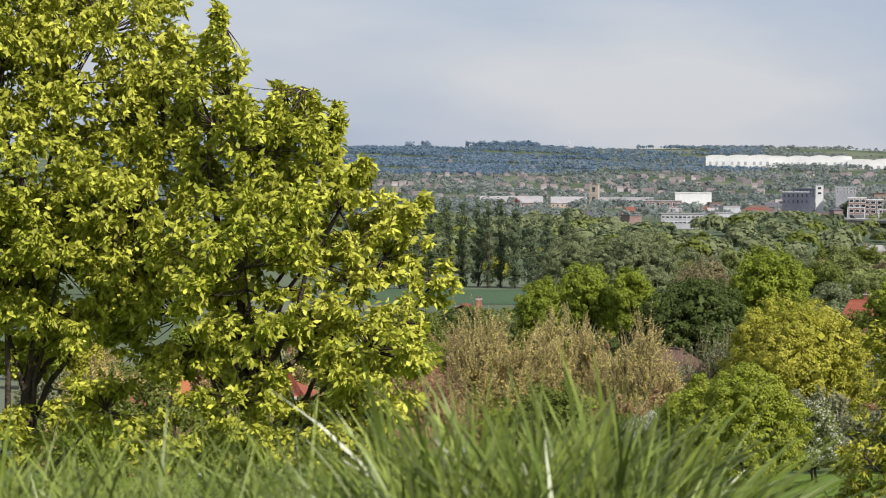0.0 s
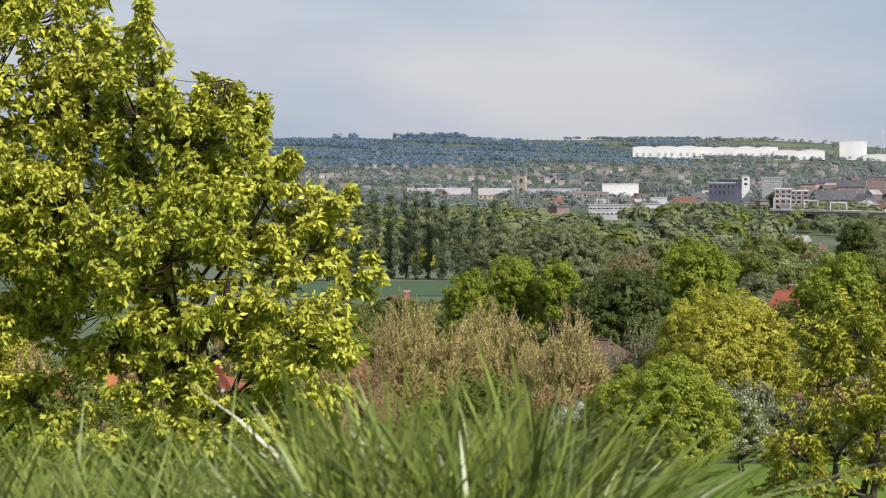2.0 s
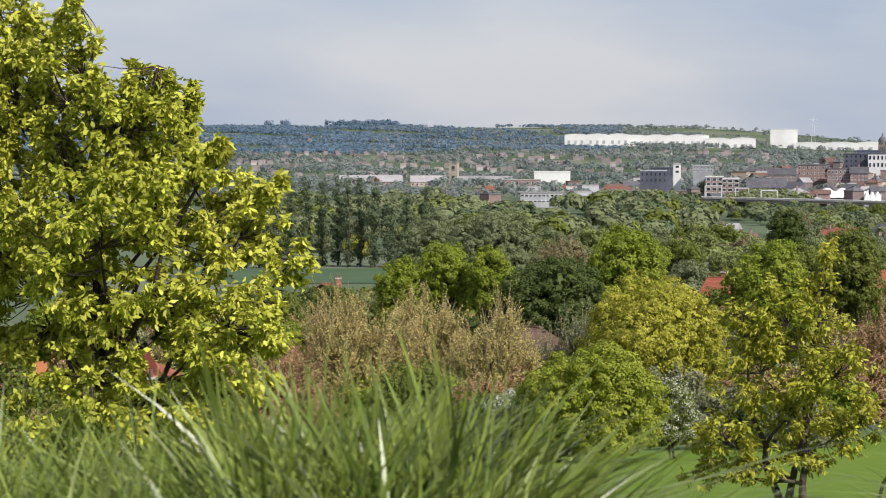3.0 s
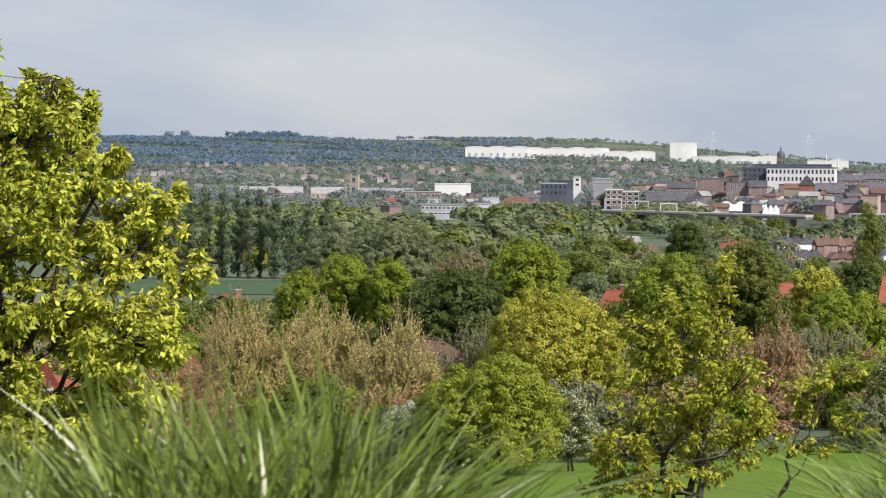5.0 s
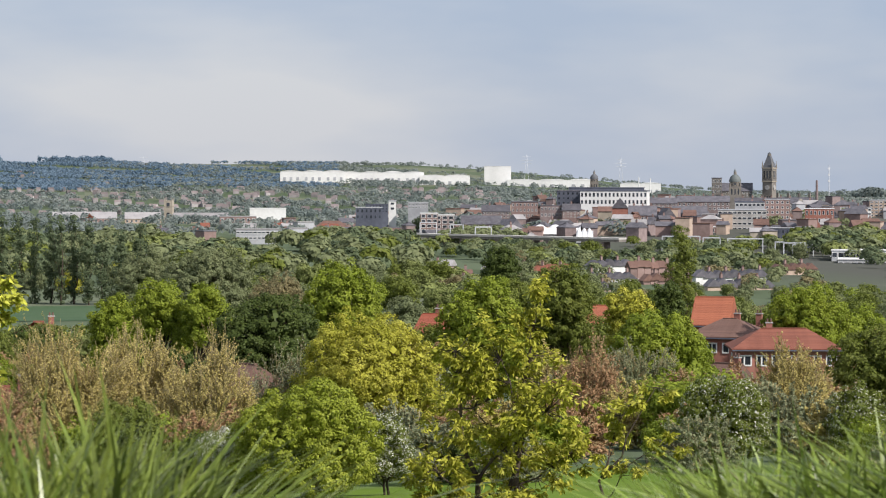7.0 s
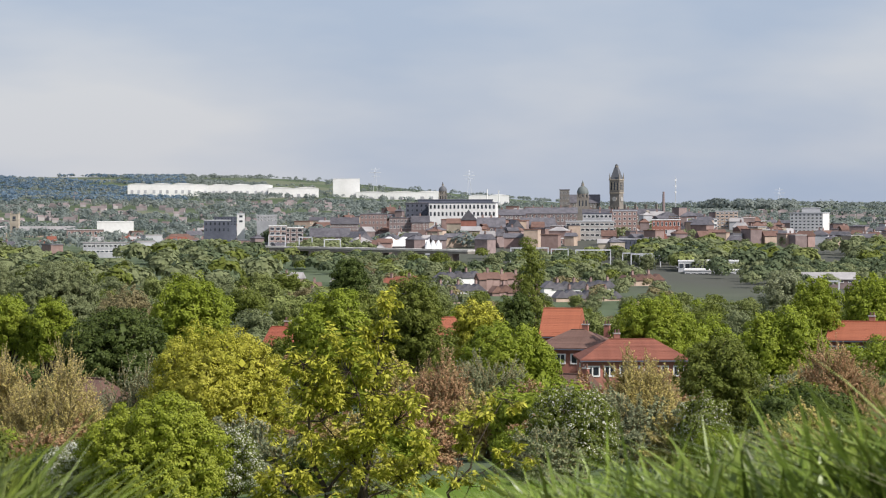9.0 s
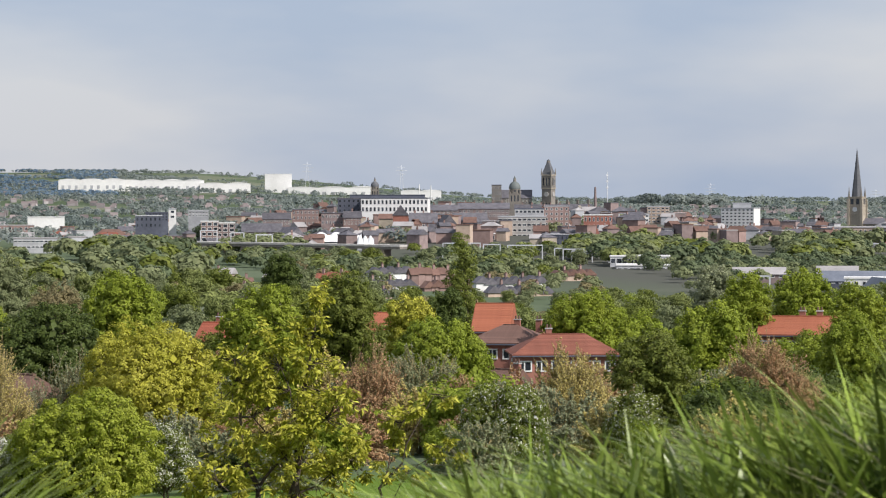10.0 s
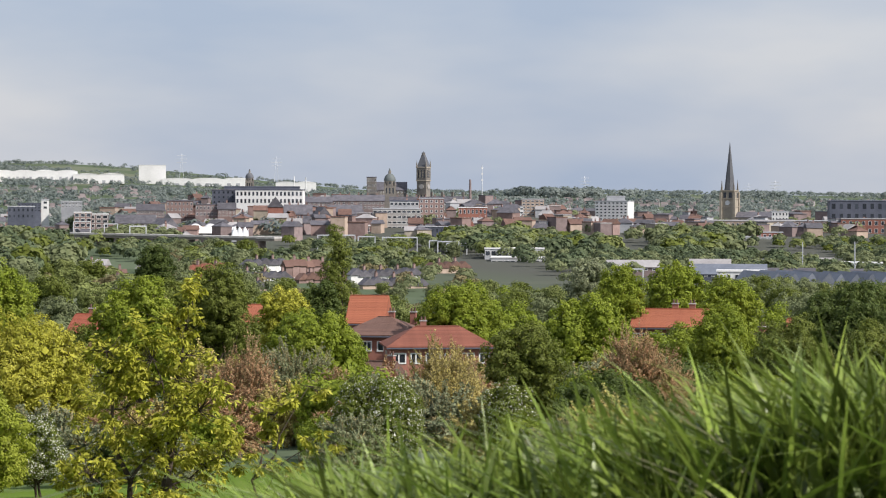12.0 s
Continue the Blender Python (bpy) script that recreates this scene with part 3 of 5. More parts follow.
round_tree("tree", 140, 7.92, 2.93, -2.57, -5.07, "leaf_yellow", "yellow-olive tree in young leaf", 7, 0.9, lobes=16, twigs=0.5)
twiggy("thicket", 145, 6.08, 2.2, -3.31, -5.08, "leaf_willow", "grey-green bare thicket", 0.9)
twiggy("thicket", 150, 12.80, 2.5, -3.34, -5.26, "leaf_rust", "rust-pink thicket of bare twigs", 1.1)
twiggy("thicket", 160, 13.95, 2.6, -3.29, -5.24, "leaf_willow", "grey thicket of bare twigs", 1.1)
twiggy("thicket", 130, 14.75, 2.5, -3.97, -5.73, "leaf_rust", "brown thicket of bare twigs", 0.9)
twiggy("thicket", 125, 17.40, 3.1, -3.36, -5.15, "leaf_brown", "brown thicket of bare twigs by the houses", 1.2)
twiggy("thicket", 150, 21.78, 3.1, -3.08, -5.13, "leaf_rust", "rounded pinkish-brown bare thicket", 1.3)
round_tree("tree", 140, 19.14, 1.85, -2.92, -4.51, "leaf_mid", "olive green shrub", 7, 0.9)
round_tree("tree", 190, 5.69, 2.55, -2.16, -3.82, "leaf_dark", "very dark green broad tree", 7, 1.3, lobes=16)
round_tree("tree", 215, 7.33, 1.68, -1.53, -3.11, "leaf_bright", "round bright green tree", 7, 1.3, lobes=16)
round_tree("tree", 230, 3.21, 1.07, -1.94, -3.06, "leaf_bright", "bright green tree with a pointed top", 6, 1.2)
round_tree("tree", 226, 4.24, 0.99, -2.04, -3.12, "leaf_bright", "bright green tree", 6, 1.2)
round_tree("tree", 240, 2.22, 1.08, -2.30, -3.07, "leaf_bright", "low bright green tree", 6, 1.2)
round_tree("tree", 210, 10.46, 1.91, -1.85, -3.27, "leaf_bright", "mid-green round tree", 7, 1.2, lobes=15)
round_tree("tree", 180, 14.45, 2.23, -2.65, -4.23, "leaf_bright", "bright green spreading tree", 7, 1.2, lobes=15)
round_tree("tree", 230, 12.25, 1.34, -1.58, -3.00, "leaf_mid", "mid-green round tree", 6, 1.2)
round_tree("tree", 215, 13.73, 1.02, -2.10, -3.23, "leaf_olive", "olive-brown tree in young leaf", 6, 1.1)
round_tree("tree", 225, 14.54, 0.89, -2.02, -2.97, "leaf_dark", "dark green tree beside the poplar", 6, 1.2)
round_tree("tree", 300, 17.68, 1.72, -1.97, -3.25, "leaf_bright", "bright green round tree behind the red roofs", 6, 1.2, lobes=15)
round_tree("tree", 225, 20.54, 1.85, -2.24, -4.12, "leaf_bright", "bright green round tree", 7, 1.2, lobes=16)
round_tree("tree", 300, 21.30, 1.08, -1.62, -2.98, "leaf_bright", "tall bright green tree", 6, 1.1)
round_tree("tree", 330, 22.53, 1.40, -1.55, -2.84, "leaf_bright", "round bright green tree", 6, 1.2)
round_tree("tree", 200, 23.61, 1.40, -2.52, -3.97, "leaf_bright", "bright green tree near the terrace", 6, 1.2)
round_tree("tree", 310, 23.79, 1.27, -1.90, -2.96, "leaf_bright", "green tree", 6, 1.1)
round_tree("tree", 190, 25.11, 1.78, -2.76, -3.83, "leaf_mid", "mid-green tree", 6, 1.1)
round_tree("tree", 240, 26.36, 2.55, -2.03, -3.57, "leaf_dark", "dark green broad tree", 7, 1.2, lobes=16)
round_tree("tree", 170, 27.48, 2.80, -2.80, -4.30, "leaf_mid", "mid-green tree by the bank", 7, 1.1)
round_tree("tree", 420, 20.60, 0.95, -1.48, -2.35, "leaf_willow", "pale grey-green willow", 5, 1.0)
round_tree("tree", 380, 4.28, 2.04, -1.19, -2.55, "leaf_far", "broad grey-green tree", 5, 1.3, lobes=16)
round_tree("tree", 400, 2.89, 1.40, -1.29, -2.56, "leaf_far", "grey-green tree beside the poplars", 5, 1.2)
round_tree("tree", 340, 5.85, 1.34, -1.80, -2.54, "leaf_bud", "pinkish tree in bud", 4, 0.7)
round_tree("tree", 520, 10.86, 0.76, -1.19, -1.85, "leaf_dark", "dark round tree", 5, 1.3)


def column_tree(name, d, bearing, w, el_top, el_foot, leaf, label, leaf_grain=5.0):
    """A Lombardy poplar: a narrow upright flame of foliage."""
    base = site(bearing, d)
    h = 1.05 * (rise(el_top, d) - base[2])
    wd = d * radians(w) / 2
    ls = []
    for i in range(7):
        u = (i + 0.6) / 7
        k = 0.92 * math.sin(math.pi * (0.2 + 0.7 * u)) ** 0.6
        ls.append(((base[0] + rs.uniform(-0.2, 0.2) * wd, base[1] + rs.uniform(-0.2, 0.2) * wd, base[2] + h * (0.04 + 0.88 * u)), (wd * k, wd * k, h * 0.11)))
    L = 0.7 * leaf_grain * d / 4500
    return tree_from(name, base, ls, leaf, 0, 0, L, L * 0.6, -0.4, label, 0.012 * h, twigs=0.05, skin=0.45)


round_tree("tree", 275, -0.7, 1.5, -2.98, -4, "leaf_mid", "round green garden tree", 6)
round_tree("tree", 262, 1.75, 1.3, -3.0, -4, "leaf_spring", "olive garden tree", 6)
round_tree("tree", 255, 13.0, 1.5, -2.78, -4, "leaf_mid", "mid-green garden tree before a roof", 6)
round_tree("tree", 262, 9.2, 0.9, -2.98, -4, "leaf_mid", "mid-green garden tree before a roof", 6)
round_tree("tree", 262, 22.9, 0.9, -2.9, -4, "leaf_bright", "bright green garden tree before a roof", 6)
column_tree("poplar", 380, 14.90, 0.70, -0.86, -2.87, "leaf_mid", "tall lone Lombardy poplar by the red houses", 5)
for x, w, top in ((762, 26, 355), (790, 26, 358), (818, 24, 362), (846, 26, 358), (864, 26, 360), (886, 26, 362), (912, 34, 372), (940, 30, 400), (968, 40, 388), (1000, 34, 372), (735, 28, 356), (708, 26, 352), (680, 26, 355)):
    column_tree("poplar", 690 + (x % 7) * 3, (x - 784) * 0.01273, w * 0.0098, (310 - top) * 0.01273, -2.6, "leaf_poplar", "dark Lombardy poplar in a row by the playing field", 5)

# woods and gardens of the valley: a few tree shapes, set out again and again
SHAPES = []
for i, (leaf, squat) in enumerate((("leaf_mid", 1.0), ("leaf_spring", 0.9), ("leaf_bright", 0.95), ("leaf_far", 1.0), ("leaf_far", 0.8), ("leaf_bud", 0.8), ("leaf_spring", 1.2), ("leaf_yellow", 0.85))):
    base = Vector((0, 0, 0))
    ls = auto_lobes(base, 1.0, squat, 0.03, 9, 5)
    SHAPES.append(tree_from("tree", base, ls, leaf, 0, 0, 0.05, 0.036, 0.1, ("mid-green", "dull olive green", "bright green", "grey-green", "low grey-green", "brown budding", "tall olive green", "yellow-green")[i] + " tree in the valley", 0.02, twigs=0.02, group="valley trees", skin=0.4))


def plant(shape, bearing, d, size):
    at = site(bearing, d)
    at.z -= 0.03 * size
    return copy_thing(SHAPES[shape], Matrix.Translation(at) @ Matrix.Rotation(rs.uniform(0, 6.28), 4, "Z") @ Matrix.Scale(size, 4))


def scatter(n, b0, b1, d0, d1, s0, s1, shapes):
    for i in range(n):
        plant(shapes[rs.randint(len(shapes))], rs.uniform(b0, b1), rs.uniform(d0, d1), rs.uniform(s0, s1))


scatter(16, -9, -1, 190, 300, 5, 7, (0, 1, 2, 7))
scatter(26, 3, 12, 300, 480, 6, 8.5, (0, 1, 2, 3, 5))
scatter(22, 3, 12, 500, 640, 8, 11, (0, 1, 3, 5))
scatter(40, 3, 13, 640, 840, 8, 11, (0, 1, 3, 4, 5, 6))
scatter(18, -3, 4, 760, 900, 6.5, 9, (0, 3, 4, 6, 7))
scatter(14, 12, 18, 400, 600, 6, 8.5, (0, 1, 2))
scatter(34, 17, 28, 340, 600, 6.5, 9, (0, 1, 2, 3))
scatter(34, 17, 28, 560, 740, 5, 7, (0, 1, 3, 6))
scatter(14, 0.2, 3, 300, 420, 4, 6, (0, 1, 2, 7))
scatter(30, 16.5, 23, 480, 640, 5.5, 7.5, (0, 1, 3, 6, 5))
scatter(26, 22, 28, 620, 740, 7, 9, (0, 1, 1, 3))
scatter(26, 12, 18, 640, 760, 4.6, 6.2, (0, 1, 3, 4, 5))
scatter(22, 11, 18, 1010, 1150, 7, 10, (0, 1, 3, 4, 5))
for s in SHAPES:
    s.matrix_basis = Matrix.Translation(site(-7.5 + 0.4 * SHAPES.index(s), 640)) @ Matrix.Scale(10, 4)


def far_woods(name, n, b0, b1, d0, d1, s0, s1, leaf, label, per=60, leaf_size=0.3, gaps=-0.3):
    """Hedges and woods far off: hundreds of small crowns, too many to count."""
    b, d = np.radians(rs.uniform(b0, b1, n)), np.sqrt(rs.uniform(d0 * d0, d1 * d1, n))
    wob = np.sin(b * 90 + d / 130) + np.sin(d / 60.0 + b * 40)
    keep = wob > gaps
    b, d = b[keep], d[keep]
    x, y = d * np.sin(b), d * np.cos(b)
    c = np.stack([x, y, land(x, y)], 1)
    s = rs.uniform(s0, s1, len(c))
    u = unit(len(c) * per)
    u[:, 2] = np.where(u[:, 2] < -0.3, -u[:, 2], u[:, 2])
    c2, s2 = np.repeat(c, per, 0), np.repeat(s, per)[:, None]
    lump = 1 + 0.2 * np.sin(u[:, :1] * 5 + c2[:, :1]) * np.cos(u[:, 2:] * 5 + c2[:, 1:2])
    p = c2 + u * s2 * np.array([0.6, 0.6, 0.46]) * lump * rs.uniform(0.72, 1.02, (len(u), 1)) + np.array([0, 0, 0.42]) * s2
    q = leaf_cards(p, u + np.array((0, 0, 0.2)), leaf_size, leaf_size * 0.8, 0.4)
    q = p[:, None, :] + (q - p[:, None, :]) * s2[:, None]
    tagged(new(name, quads(name, q, M[leaf])), label, "woods", kind="stuff")


for leaf, words in (("leaf_mid", "mid-green"), ("leaf_far", "grey-green"), ("leaf_spring", "yellow-green"), ("leaf_poplar", "dull dark")):
    k = {"leaf_mid": 0.5, "leaf_far": 1.2, "leaf_spring": 0.25, "leaf_poplar": 1.0}[leaf]
    far_woods("valley_woods", int(120 * k), -4, 9, 860, 1300, 8, 13, leaf, words + " trees filling the valley", 300, 0.21)
    far_woods("valley_woods", int(45 * k), 24.2, 28, 1120, 1340, 4.5, 7, leaf, words + " low trees round the eastern flats", 260, 0.21)
    far_woods("valley_woods", int(90 * k), 17.5, 24.2, 1120, 1340, 8, 12, leaf, words + " trees between the railway and the town", 300, 0.21)
    far_woods("valley_woods", int(150 * k), 7.5, 17.5, 960, 1290, 5, 8, leaf, words + " trees along the railway", 220, 0.22)
far_woods("valley_woods", 130, 6.5, 12, 1290, 1370, 8, 11, "leaf_far", "trees below the western offices", 220, 0.22)
far_woods("valley_woods", 70, 7.2, 9.6, 1400, 1470, 10, 14, "leaf_poplar", "dark trees below the western offices", 300, 0.17)
far_woods("valley_woods", 110, 7, 12, 660, 960, 4, 6.5, "leaf_spring", "olive garden trees between the bungalows", 260, 0.19)
far_woods("valley_woods", 70, 7, 18, 620, 960, 4, 6, "leaf_bud", "brown budding garden trees between the terraces", 260, 0.19)
far_woods("valley_woods", 60, 7, 18, 620, 960, 3.5, 6, "leaf_far", "dull garden trees between the terraces", 260, 0.19)
far_woods("valley_woods", 60, 17.5, 28, 960, 1120, 6, 9, "leaf_poplar", "dark trees behind the yards", 260, 0.19)
far_woods("valley_woods", 130, 17.5, 28, 800, 1120, 4.5, 7.5, "leaf_far", "dull trees round the works", 260, 0.19)
# hill and ridge woods; their leaf colours carry the painted distance haze
far_woods("hillside_woods", 4200, -8, 14, 1400, 3000, 5, 9.5, "leaf_hill_haze", "hedgerows and small woods between the fields", 40, 0.3)
far_woods("ridge_woods", 11500, -8, 3.4, 3000, 4750, 4.5, 8, "leaf_ridge_haze", "haze-blue wooded ridge on the skyline", 18, 0.5)
far_woods("ridge_woods", 2400, 3.2, 7.2, 3000, 4750, 4.5, 8, "leaf_ridge_haze", "thinning haze-blue woods along the ridge", 18, 0.5)
far_woods("ridge_woods", 3200, 1.5, 9, 3000, 4750, 4.5, 7.5, "leaf_hill_haze", "hedges and copses between high fields", 18, 0.5)
far_woods("ridge_woods", 150, -0.8, 2.1, 4690, 4860, 11, 19, "leaf_ridge_haze", "clump of tall trees on the hilltop", 60, 0.28)
far_woods("horizon_woods", 2600, 7, 29, 2900, 4800, 5, 9, "leaf_hill_haze", "low hazy woods along the horizon", 40, 0.3)
far_woods("town_woods", 1900, 12, 29, 1900, 3000, 5, 9, "leaf_hill_haze", "grey-green trees beyond the town", 30, 0.36)
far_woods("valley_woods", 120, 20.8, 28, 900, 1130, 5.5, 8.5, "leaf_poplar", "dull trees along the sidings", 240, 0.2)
far_woods("horizon_woods", 240, 17.6, 20.8, 3300, 3420, 12, 20, "leaf_hill_haze", "wooded rise on the eastern skyline", 60, 0.26)
far_woods("horizon_woods", 90, 21, 29, 3300, 3420, 9, 18, "leaf_hill_haze", "scattered tall trees on the eastern skyline", 60, 0.26)
far_woods("valley_woods", 120, 20.6, 28, 860, 1110, 4.5, 7, "leaf_far", "low scrub trees among the yards", 240, 0.2, -3)
far_woods("town_trees", 170, 11, 28, 1350, 1800, 5, 9, "leaf_far", "street and garden trees among the town buildings", 160, 0.2)
# scrub between the lawn and the houses
SCRUB = []
for i, (leaf, words) in enumerate((("leaf_mid", "mid-green"), ("leaf_dark", "dark green"), ("leaf_bright", "fresh green"), ("leaf_brown", "buff budding"), ("leaf_rust", "rusty budding"), ("leaf_willow", "grey-green"))):
    if i > 2:
        SCRUB.append(twig_fan("bush", Vector((0, 0, 0)), 1.7, 1.1, 1 / 75, 230, leaf, words + " scrub bush on the slope below the lawn", "bark_grey", "bush", 2.0 * i, "scrub bushes"))
        continue
    ls = auto_lobes(Vector((0, 0, 0)), 1.5, 1.0, 0.0, 8, 7)
    SCRUB.append(tree_from("bush", Vector((0, 0, 0)), ls, leaf, 0, 0, 0.055, 0.038, 0.1, words + " scrub bush on the slope below the lawn", 0.015, twigs=0.03, category="bush", group="scrub bushes", skin=0.42))


def scrub(n, b0, b1, d0, d1, s0, s1):
    for i in range(n):
        k = (0, 1, 2, 3, 3, 4, 5, 2)[rs.randint(8)]
        at = site(rs.uniform(b0, b1), rs.uniform(d0, d1))
        copy_thing(SCRUB[k], Matrix.Translation(at) @ Matrix.Rotation(rs.uniform(0, 6.28), 4, "Z") @ Matrix.Scale(rs.uniform(s0, s1), 4))


scrub(36, -9, 28, 93, 112, 1.7, 2.8)
scrub(60, -9, 28, 112, 160, 2.4, 4.0)
scrub(60, -9, 28, 160, 240, 3.2, 5.0)
scrub(50, -9, 28, 240, 340, 3.5, 5.5)
def screen(bearing, d, w):
    """Garden trees in front of a house."""
    for u in (-0.45, -0.1, 0.3, 0.55):
        at = site(bearing + u * w, d - 10 + 3 * u)
        copy_thing(SCRUB[(0, 1, 2, 0)[rs.randint(4)]], Matrix.Translation(at) @ Matrix.Rotation(rs.uniform(0, 6.28), 4, "Z") @ Matrix.Scale(rs.uniform(1.9, 2.4), 4))


for k, s in enumerate(SCRUB):
    s.matrix_basis = Matrix.Translation(site(-8.5 + 5.2 * k, 118)) @ Matrix.Scale(3.0, 4)


# ---------------------------------------------------------------- buildings
def box_mesh(name, w, d, h, material, z0=0.0):
    x, y = w / 2, d / 2
    v = [(-x, -y, z0), (x, -y, z0), (x, y, z0), (-x, y, z0), (-x, -y, z0 + h), (x, -y, z0 + h), (x, y, z0 + h), (-x, y, z0 + h)]
    f = [(0, 3, 2, 1), (4, 5, 6, 7), (0, 1, 5, 4), (1, 2, 6, 5), (2, 3, 7, 6), (3, 0, 4, 7)]
    return mesh_of(name, v, f, material)


def wall_mesh(name, w, d, h, rise_, material):
    """The walls of a house with their gable ends, under a roof rising by rise_."""
    x, y = w / 2, d / 2
    v = [(-x, -y, 0), (x, -y, 0), (x, y, 0), (-x, y, 0), (-x, -y, h), (x, -y, h), (x, y, h), (-x, y, h), (-x, 0, h + rise_), (x, 0, h + rise_)]
    f = [(0, 3, 2, 1), (0, 1, 5, 4), (1, 2, 6, 9, 5), (2, 3, 7, 6), (3, 0, 4, 8, 7), (4, 5, 9, 8), (6, 7, 8, 9)]
    return mesh_of(name, v, f, material)


def gable_mesh(name, w, d, h, z0, material, over=0.3, hip=0.0):
    """A pitched roof, ridge along x, with eaves that jut out and a thickness."""
    x, y, t = w / 2 + over, d / 2 + over, 0.18
    r = x - (hip * d / 2 if hip else 0)
    v = [(-x, -y, z0), (x, -y, z0), (x, y, z0), (-x, y, z0), (-x, -y, z0 + t), (x, -y, z0 + t), (x, y, z0 + t), (-x, y, z0 + t), (-r, 0, z0 + h), (r, 0, z0 + h)]
    f = [(0, 3, 2, 1), (0, 1, 5, 4), (1, 2, 6, 5), (2, 3, 7, 6), (3, 0, 4, 7), (4, 5, 9, 8), (6, 7, 8, 9), (5, 6, 9), (7, 4, 8)]
    return mesh_of(name, v, f, material)


PANES = {}


def window_mesh(w, h, frame_mat):
    """A window: a frame standing a little proud with a dark pane set into it."""
    key = (round(w, 1), round(h, 1), frame_mat)
    if key not in PANES:
        t = min(0.12 * w, 0.16)
        fr = []
        ff = []
        for x0, x1, z0, z1 in ((-w / 2, -w / 2 + t, 0, h), (w / 2 - t, w / 2, 0, h), (-w / 2 + t, w / 2 - t, 0, t), (-w / 2 + t, w / 2 - t, h - t, h), (-t / 2, t / 2, t, h - t)):
            b = len(fr)
            fr += [(x0, -0.09, z0), (x1, -0.09, z0), (x1, -0.09, z1), (x0, -0.09, z1), (x0, 0.02, z0), (x1, 0.02, z0), (x1, 0.02, z1), (x0, 0.02, z1)]
            ff += [(b, b + 1, b + 2, b + 3), (b + 1, b + 5, b + 6, b + 2), (b + 4, b, b + 3, b + 7), (b + 3, b + 2, b + 6, b + 7), (b, b + 4, b + 5, b + 1)]
        pane = mesh_of("pane", [(-w / 2 + t, -0.04, t), (w / 2 - t, -0.04, t), (w / 2 - t, -0.04, h - t), (-w / 2 + t, -0.04, h - t)], [(0, 1, 2, 3)], M["glass"])
        PANES[key] = (mesh_of("window_frame", fr, ff, M[frame_mat]), pane)
    return PANES[key]


def small_window(w, h, frame_mat):
    """A window of a far building: a proud frame round a dark recessed pane, one mesh."""
    key = (round(w, 1), round(h, 1), frame_mat, "far")
    if key not in PANES:
        t = min(0.12 * w, 0.16)
        a, b, g = (-w / 2, w / 2, 0.1)
        v = [(a, -g, 0), (b, -g, 0), (b, -g, h), (a, -g, h), (a + t, -g, t), (b - t, -g, t), (b - t, -g, h - t), (a + t, -g, h - t), (a, 0, 0), (b, 0, 0), (b, 0, h), (a, 0, h), (a + t, -0.04, t), (b - t, -0.04, t), (b - t, -0.04, h - t), (a + t, -0.04, h - t)]
        f = [(12, 13, 14, 15), (0, 1, 5, 4), (1, 2, 6, 5), (2, 3, 7, 6), (3, 0, 4, 7), (0, 8, 9, 1), (1, 9, 10, 2), (2, 10, 11, 3), (3, 11, 8, 0), (4, 5, 13, 12), (5, 6, 14, 13), (6, 7, 15, 14), (7, 4, 12, 15)]
        me = mesh_of("window", v, f, M["glass"])
        me.materials.append(M[frame_mat])
        me.polygons.foreach_set("material_index", [0] + [1] * 12)
        PANES[key] = me
    return PANES[key]


def add_window(parent, x, y, z, w, h, frame_mat="white", turn=0.0, far=True):
    if far:
        wd = under(new("window", small_window(w, h, frame_mat)), parent)
        wd.matrix_basis = Matrix.Translation((x, y, z)) @ Matrix.Rotation(turn, 4, "Z")
        return wd
    fr, pane = window_mesh(w, h, frame_mat)
    wd = under(new("window", fr), parent)
    wd.matrix_basis = Matrix.Translation((x, y, z)) @ Matrix.Rotation(turn, 4, "Z")
    under(new("pane", pane), wd)
    return wd


def add_box(name, parent, x, y, z, w, d, h, mat, label=""):
    ob = part(name, box_mesh(name, w, d, h, M[mat]), parent, label)
    ob.location = (x, y, z)
    return ob


def block(name, d, bearing, w, el_top, el_foot, label, wall="brick", roof="flat", roof_mat="slate", storeys=0, bays=0, depth=0.0, turn=0.0, frame_mat="white", cap=0.0, chimneys=0, category="building", win=(0.5, 0.55), group=""):
    """A building that spans w degrees at distance d; its front faces the hill, turned by turn degrees."""
    base = site(bearing, d)
    foot = min(base.z, rise(el_foot, d))
    base = Vector((base.x, base.y, foot - 0.5))
    top = rise(el_top, d)
    wd = d * radians(w)
    depth = depth or max(9.0, 0.6 * wd)
    hall = top - base.z
    rh = cap or (0.0 if roof == "flat" else min(0.3 * depth, 0.4 * hall))
    hw = hall - rh
    th = empty(name, base, label, category, group, -radians(bearing + turn))
    part("wall", wall_mesh("wall", wd, depth, hw, rh * 0.94, M[wall]) if roof == "gable" else box_mesh("wall", wd, depth, hw, M[wall]), th)
    if roof == "flat":
        add_box("roof", th, 0, 0, hw, wd + 0.5, depth + 0.5, 0.5, roof_mat)
    else:
        part("roof", gable_mesh("roof", wd, depth, rh, hw, M[roof_mat], 0.4, 1.0 if roof == "hip" else 0.0), th)
    seen = hall - (rise(el_foot, d) - base.z) if rise(el_foot, d) > base.z else hall
    if storeys and bays:
        z0 = max(hall - seen, 0.6)
        sh_ = (hw - z0) / storeys
        for i in range(storeys):
            for j in range(bays):
                add_window(th, (j + 0.5) / bays * wd - wd / 2, -depth / 2, z0 + sh_ * (i + 0.5 - win[1] / 2), wd / bays * win[0], sh_ * win[1], frame_mat)
